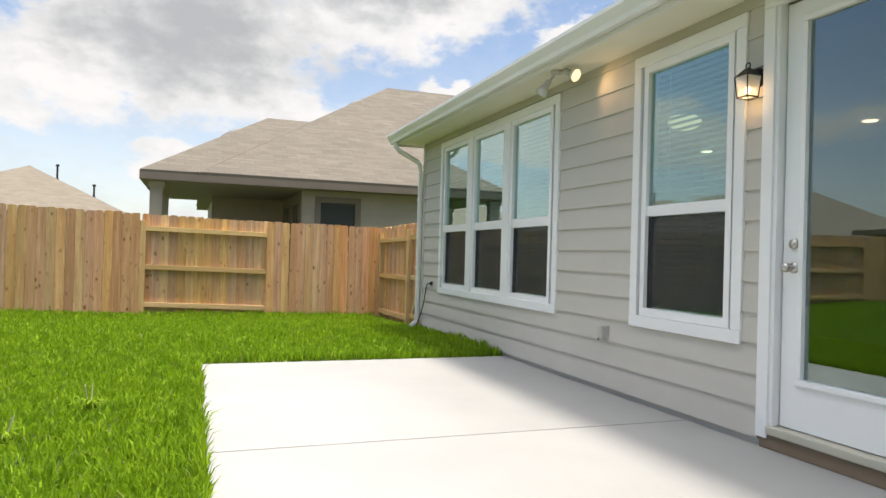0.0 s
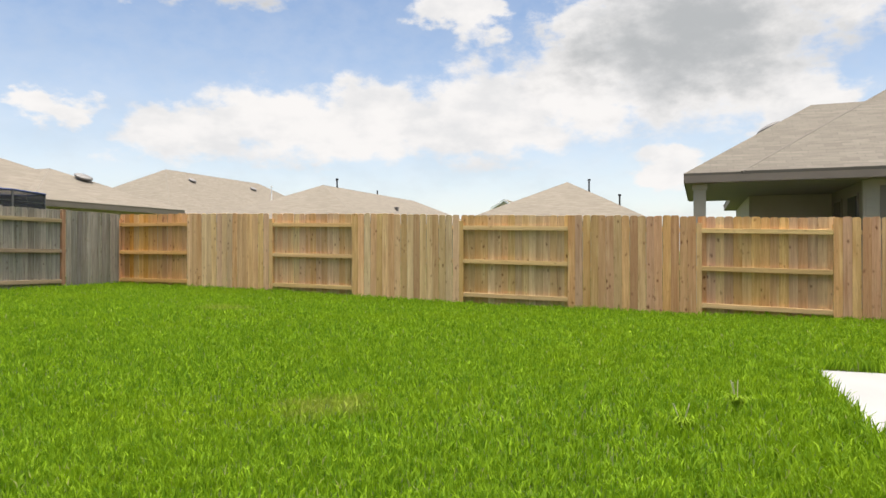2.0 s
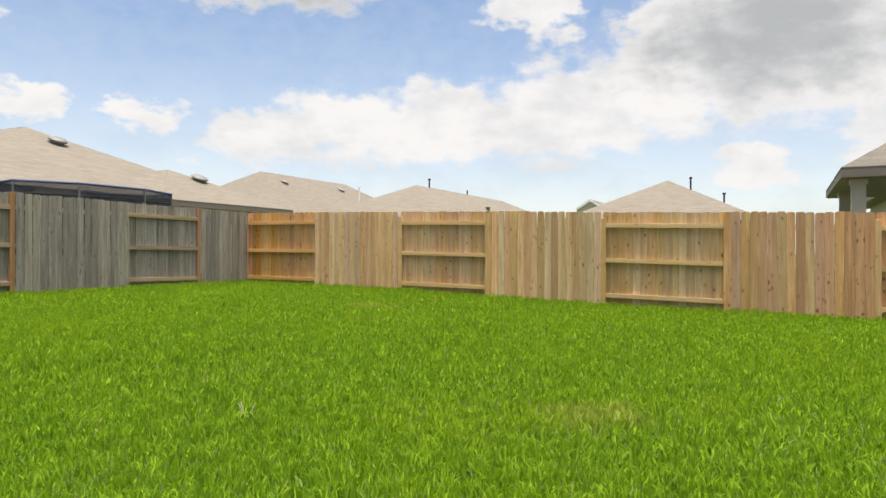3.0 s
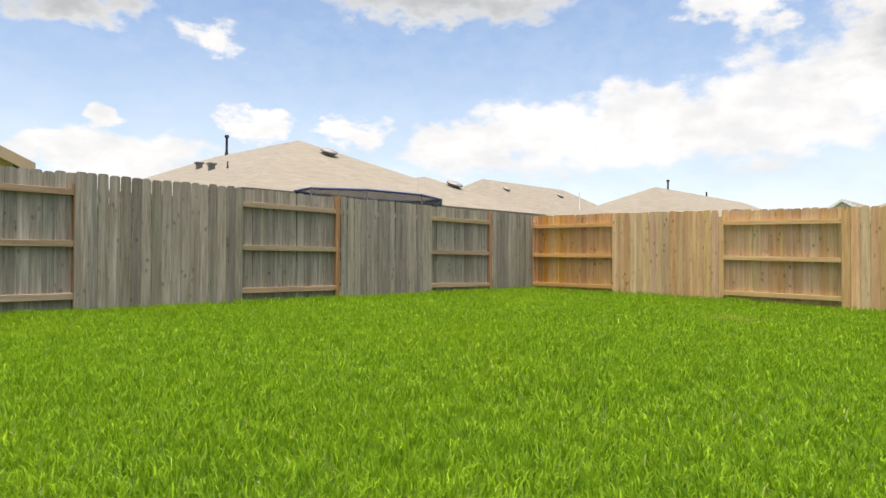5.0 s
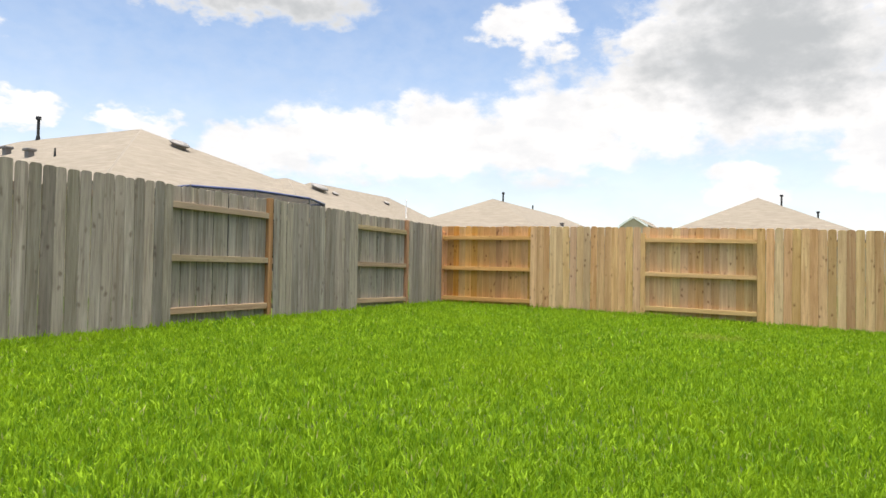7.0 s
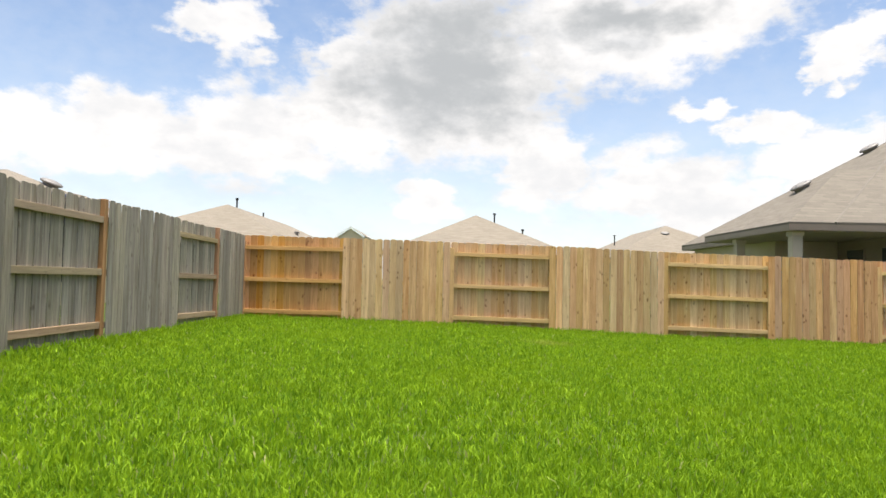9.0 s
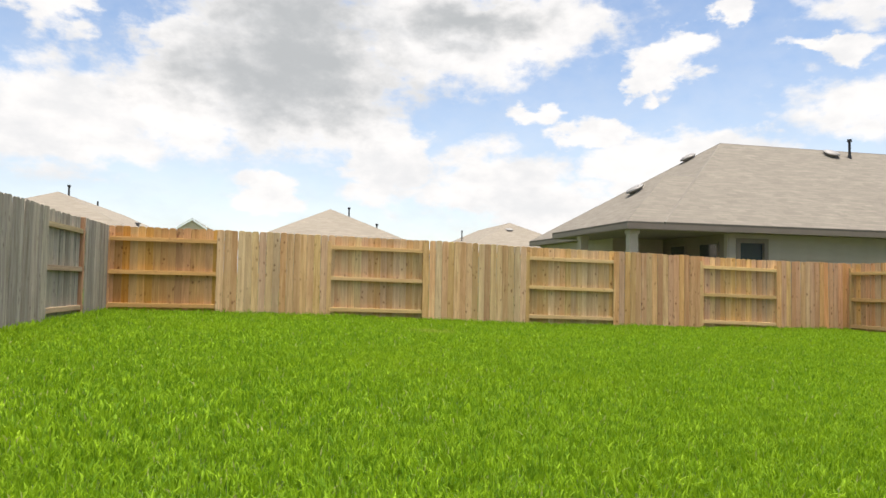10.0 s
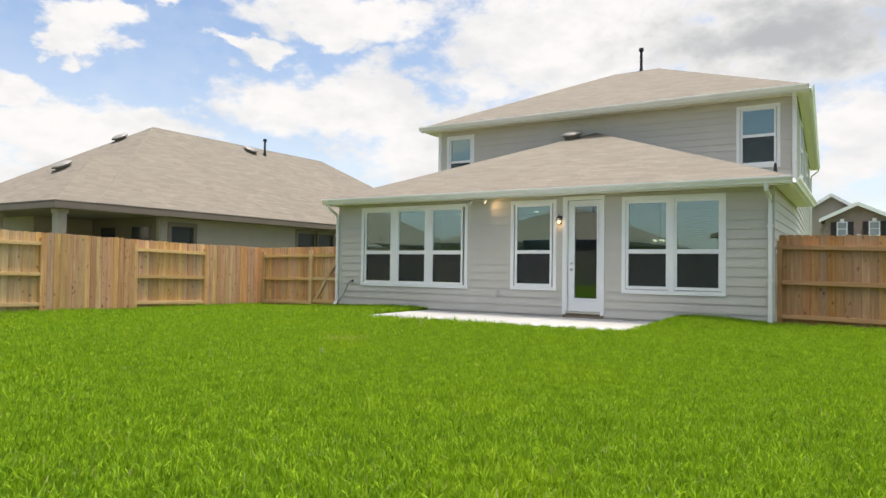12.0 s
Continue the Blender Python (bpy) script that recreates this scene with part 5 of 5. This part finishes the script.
def flood_light():
    x, y, z = 5.86, -0.27, LTOP
    s = thing("flood_light", (x, y, z - 0.1), "twin soffit floodlight with one lamp lit", "flood light")
    part("plate", tube(bmesh.new(), (x, y, z - 0.001), (x, y, z - 0.025), 0.06, 0.055, 20), M_PLASTIC, s)
    heads = (((x + 0.05, y, z - 0.03), (x + 0.13, y + 0.015, z - 0.035), Vector((0.82, 0.35, -0.45)), M_FLOOD, "lit reflector lamp"), ((x - 0.05, y, z - 0.03), (x - 0.11, y - 0.02, z - 0.075), Vector((-0.62, -0.25, -0.74)), M_BULB_OFF, "unlit reflector lamp"))
    for a, b, d, mat_, lab in heads:
        d.normalize()
        b = Vector(b)
        part("arm", tube(bmesh.new(), a, b, 0.012), M_PLASTIC, s)
        head = part("holder", tube(bmesh.new(), b - d * 0.01, b + d * 0.06, 0.026, 0.028, 16), M_PLASTIC, s)
        bm = tube(bmesh.new(), b + d * 0.05, b + d * 0.12, 0.028, 0.056, 20)
        smooth(part("reflector", bm, M_BULB_OFF, s, lab))
        bm = tube(bmesh.new(), b + d * 0.12, b + d * 0.132, 0.055, 0.046, 20)
        part("lens", bm, mat_, s)
        if mat_ is M_FLOOD:
            lamp = new("flood_spot", bpy.data.lights.new("flood_spot", "SPOT"))
            lamp.data.energy, lamp.data.color, lamp.data.spot_size, lamp.data.spot_blend, lamp.data.shadow_soft_size = 1.8, (1.0, 0.62, 0.30), radians(130), 1.0, 0.04
            lamp.matrix_world = look(b + d * 0.15, b + d * 1.0)


flood_light()


def wall_box():
    x, z = 6.342, 0.48
    s = thing("outlet_box", (x, -0.02, z - 0.07), "grey weatherproof outlet box on the siding", "outlet box")
    part("base", boxed(x - 0.042, x + 0.042, -0.045, -0.015, z - 0.065, z + 0.065, bevel=0.006), M_PLASTIC, s)
    part("cover", boxed(x - 0.036, x + 0.036, -0.085, -0.046, z - 0.058, z + 0.058, bevel=0.014), M_PLASTIC, s)
    part("latch", boxed(x - 0.01, x + 0.01, -0.094, -0.086, z - 0.058, z - 0.04, bevel=0.002), M_BRONZE, s)


wall_box()


def cable_stub():
    x, z = 1.95, 0.675
    s = thing("cable", (1.5, -0.05, 0.05), "black cable from a wall cap to the ground", "cable")
    part("wall_cap", tube(bmesh.new(), (x, -0.005, z), (x, -0.05, z), 0.03, 0.025, 14), M_RUBBER, s)
    path = [(x, -0.05, z), (x - 0.05, -0.075, z - 0.01), (x - 0.13, -0.07, z - 0.10), (x - 0.22, -0.06, z - 0.27), (x - 0.34, -0.06, z - 0.45), (x - 0.45, -0.07, 0.10), (x - 0.50, -0.09, -0.02)]
    bm = bmesh.new()
    for a, b in zip(path, path[1:]):
        tube(bm, a, b, 0.008, sides=8)
    part("wire", bm, M_RUBBER, s)


cable_stub()


def indoor_lamps():
    for at in ((5.60, 3.86, 2.745), (3.01, 3.85, 2.745)):
        s = thing("ceiling_light", at, "lit round flush ceiling light indoors", "ceiling light", "ceiling lights")
        part("trim_ring", tube(bmesh.new(), (at[0], at[1], at[2]), (at[0], at[1], at[2] - 0.02), 0.10, 0.095, 24), M_TRIM, s)
        part("diffuser", tube(bmesh.new(), (at[0], at[1], at[2] - 0.021), (at[0], at[1], at[2] - 0.03), 0.08, 0.075, 24), M_DIM, s)
    x, y, z = 4.71, 2.05, 2.745
    s = thing("ceiling_light", (x, y, z), "lit cream glass dome ceiling light indoors", "ceiling light", "ceiling lights")
    part("base", tube(bmesh.new(), (x, y, z), (x, y, z - 0.03), 0.15, 0.14, 24), M_NICKEL, s)
    bm = bmesh.new()
    ball(bm, (x, y, z - 0.05), 0.19, 0.5, 20)
    smooth(part("diffuser", bm, M_DOME, s, "cream glass dome"))
    x, y, z = 9.56, 2.2, 1.76
    s = thing("chandelier", (x, y, z - 0.2), "lit indoor chandelier with small glass shades", "chandelier")
    part("stem", tube(bmesh.new(), (x, y, 2.745), (x, y, z), 0.012), M_DARKMETAL, s)
    for k in range(5):
        a = 2 * math.pi * k / 5
        p = (x + 0.16 * math.cos(a), y + 0.16 * math.sin(a), z - 0.02)
        part("arm", tube(bmesh.new(), (x, y, z), p, 0.01, sides=8), M_DARKMETAL, s)
        bm = bmesh.new()
        ball(bm, (p[0], p[1], p[2] + 0.05), 0.026, 1.0, 12)
        smooth(part("bulb", bm, M_DIM, s))


indoor_lamps()


# ---- weeds ----
def weed(at, n, length, label, seed):
    rnd = random.Random(seed)
    w = thing("weed", at, label, "weed", "weeds")
    for k in range(n):
        a, tip = rnd.uniform(0, 6.283), rnd.uniform(0.6, 1.0) * length
        d, side = Vector((math.cos(a), math.sin(a), 0)), Vector((-math.sin(a), math.cos(a), 0)) * rnd.uniform(0.002, 0.0038)
        out = rnd.uniform(0.5, 1.1) * tip
        p0, p1, p2 = Vector(at) + d * 0.02, Vector(at) + d * out * 0.4 + Vector((0, 0, tip * 0.55)), Vector(at) + d * out + Vector((0, 0, tip * rnd.uniform(0.25, 0.6)))
        bm = bmesh.new()
        v = [bm.verts.new(q) for q in (p0 - side, p0 + side, p1 + side * 0.8, p1 - side * 0.8, p2)]
        bm.faces.new(v[:4]), bm.faces.new((v[3], v[2], v[4]))
        part("leaf", bm, M_LEAF, w)
    for k in range(3):
        a = rnd.uniform(0, 6.283)
        q = Vector(at) + Vector((0.05 * math.cos(a), 0.05 * math.sin(a), length * 0.95))
        part("seed_stalk", tube(bmesh.new(), at, q, 0.002, 0.0035, 6), M_STALK, w)


M_STALK = plain("dry_stalk", (0.42, 0.40, 0.22), 0.8)
weed((6.24, -3.82, 0.0), 70, 0.19, "clump of long grassy weed in the lawn", 3)
weed((6.9, -4.15, 0.0), 40, 0.15, "small clump of grassy weed in the lawn", 4)
weed((8.22, -8.25, -0.01), 34, 0.11, "yellowing clump of weed in the lawn", 5)


# ---- grass ----
def sow_grass():
    """Blades of grass as one mesh: dense along the walk, thinner and broader further off."""
    rng = np.random.default_rng(11)
    walked = np.array([(11.1, -3.2), (11.3, -7.2), (12.0, -10.4), (12.8, -13.2), (13.7, -14.5)])
    sets = []

    def add(n, x0, x1, y0, y1, near, far, size):
        x, y = rng.uniform(x0, x1, n), rng.uniform(y0, y1, n)
        d = np.min([np.hypot(x - a, y - b) for a, b in np.concatenate([walked[:-1] + (walked[1:] - walked[:-1]) * k / 4 for k in range(4)])], axis=0)
        keep = (d >= near) & (d < far)
        sets.append(np.stack([x[keep], y[keep], np.full(keep.sum(), size)], 1))

    yx0, yx1, yy0, yy1 = FENCE_X + 0.02, RIGHT_X, BACK_Y + 0.02, 0.0
    area = (yx1 - yx0) * (yy1 - yy0)
    add(int(area * GRASS[0]), yx0, yx1, yy0, yy1, 0.0, 3.5, 1.0)
    add(int(area * GRASS[1]), yx0, yx1, yy0, yy1, 3.5, 7.5, 1.35)
    add(int(area * GRASS[2]), yx0, yx1, yy0, yy1, 7.5, 40.0, 1.9)
    p = np.concatenate(sets)
    x, y, s = p[:, 0], p[:, 1], p[:, 2]
    edge = 0.015
    ok = ~((x > PATIO[0] + edge) & (x < PATIO[1] - edge) & (y > PATIO[2] + edge))
    ok &= ~((x > HX0) & (x < HX1) & (y > -0.02))
    x, y, s = x[ok], y[ok], s[ok]
    n = len(x)
    z = np.array([ground_z(a, b) for a, b in zip(np.round(x, 1), np.round(y, 1))])
    patch = np.array([noise.noise((a, b, 3.0)) for a, b in zip(np.round(x * 0.8, 1), np.round(y * 0.8, 1))])
    tuft = np.array([noise.noise((a, b, 9.0)) for a, b in zip(np.round(x * 6, 1), np.round(y * 6, 1))])
    h = (1 + 0.4 * tuft) * rng.uniform(0.042, 0.08, n) * (1 + 0.25 * patch) * s ** 0.25
    # longer tufts along the patio and the walls, where the mower does not reach
    rim = np.minimum.reduce([np.abs(x - PATIO[0]) + 5 * (y < PATIO[2] - 0.2), np.abs(y - PATIO[2]) + 5 * ((x < PATIO[0]) | (x > PATIO[1])), np.abs(x - PATIO[1]) + 5 * (y < PATIO[2] - 0.2), np.abs(y) + 5 * (x < HX0), np.abs(x - FENCE_X) * 0.5, np.abs(y - BACK_Y) * 0.5])
    h *= 1 + 0.7 * np.exp(-rim / 0.12)
    wid = rng.uniform(0.003, 0.0054, n) * s
    yaw, lean, turn = rng.uniform(0, 2 * np.pi, n), rng.uniform(0.12, 0.85, n), rng.uniform(0, 2 * np.pi, n)
    dx, dy = np.cos(yaw) * wid, np.sin(yaw) * wid
    lx, ly = np.cos(turn) * h * lean, np.sin(turn) * h * lean
    v = np.empty((n, 5, 3), np.float32)
    v[:, 0] = np.stack([x - dx, y - dy, z - 0.01], 1)
    v[:, 1] = np.stack([x + dx, y + dy, z - 0.01], 1)
    v[:, 2] = np.stack([x + dx * 0.85 + lx * 0.42, y + dy * 0.85 + ly * 0.42, z + h * 0.55], 1)
    v[:, 3] = np.stack([x - dx * 0.85 + lx * 0.42, y - dy * 0.85 + ly * 0.42, z + h * 0.55], 1)
    v[:, 4] = np.stack([x + lx, y + ly, z + h * (1 - 0.35 * lean)], 1)
    me = bpy.data.meshes.new("grass")
    me.vertices.add(n * 5)
    me.vertices.foreach_set("co", v.ravel())
    base = (np.arange(n) * 5)[:, None]
    loops = (base + np.array([0, 1, 2, 3, 3, 2, 4])).ravel().astype(np.int32)
    me.loops.add(n * 7)
    me.loops.foreach_set("vertex_index", loops)
    me.polygons.add(n * 2)
    starts = ((np.arange(n) * 7)[:, None] + np.array([0, 4])).ravel().astype(np.int32)
    me.polygons.foreach_set("loop_start", starts)
    me.update(calc_edges=True)
    me.materials.append(M_GRASS)
    tagged(new("grass", me), "bright green lawn of mown grass blades", "grass", kind="stuff")


GRASS = (5200, 2500, 1200)
sow_grass()
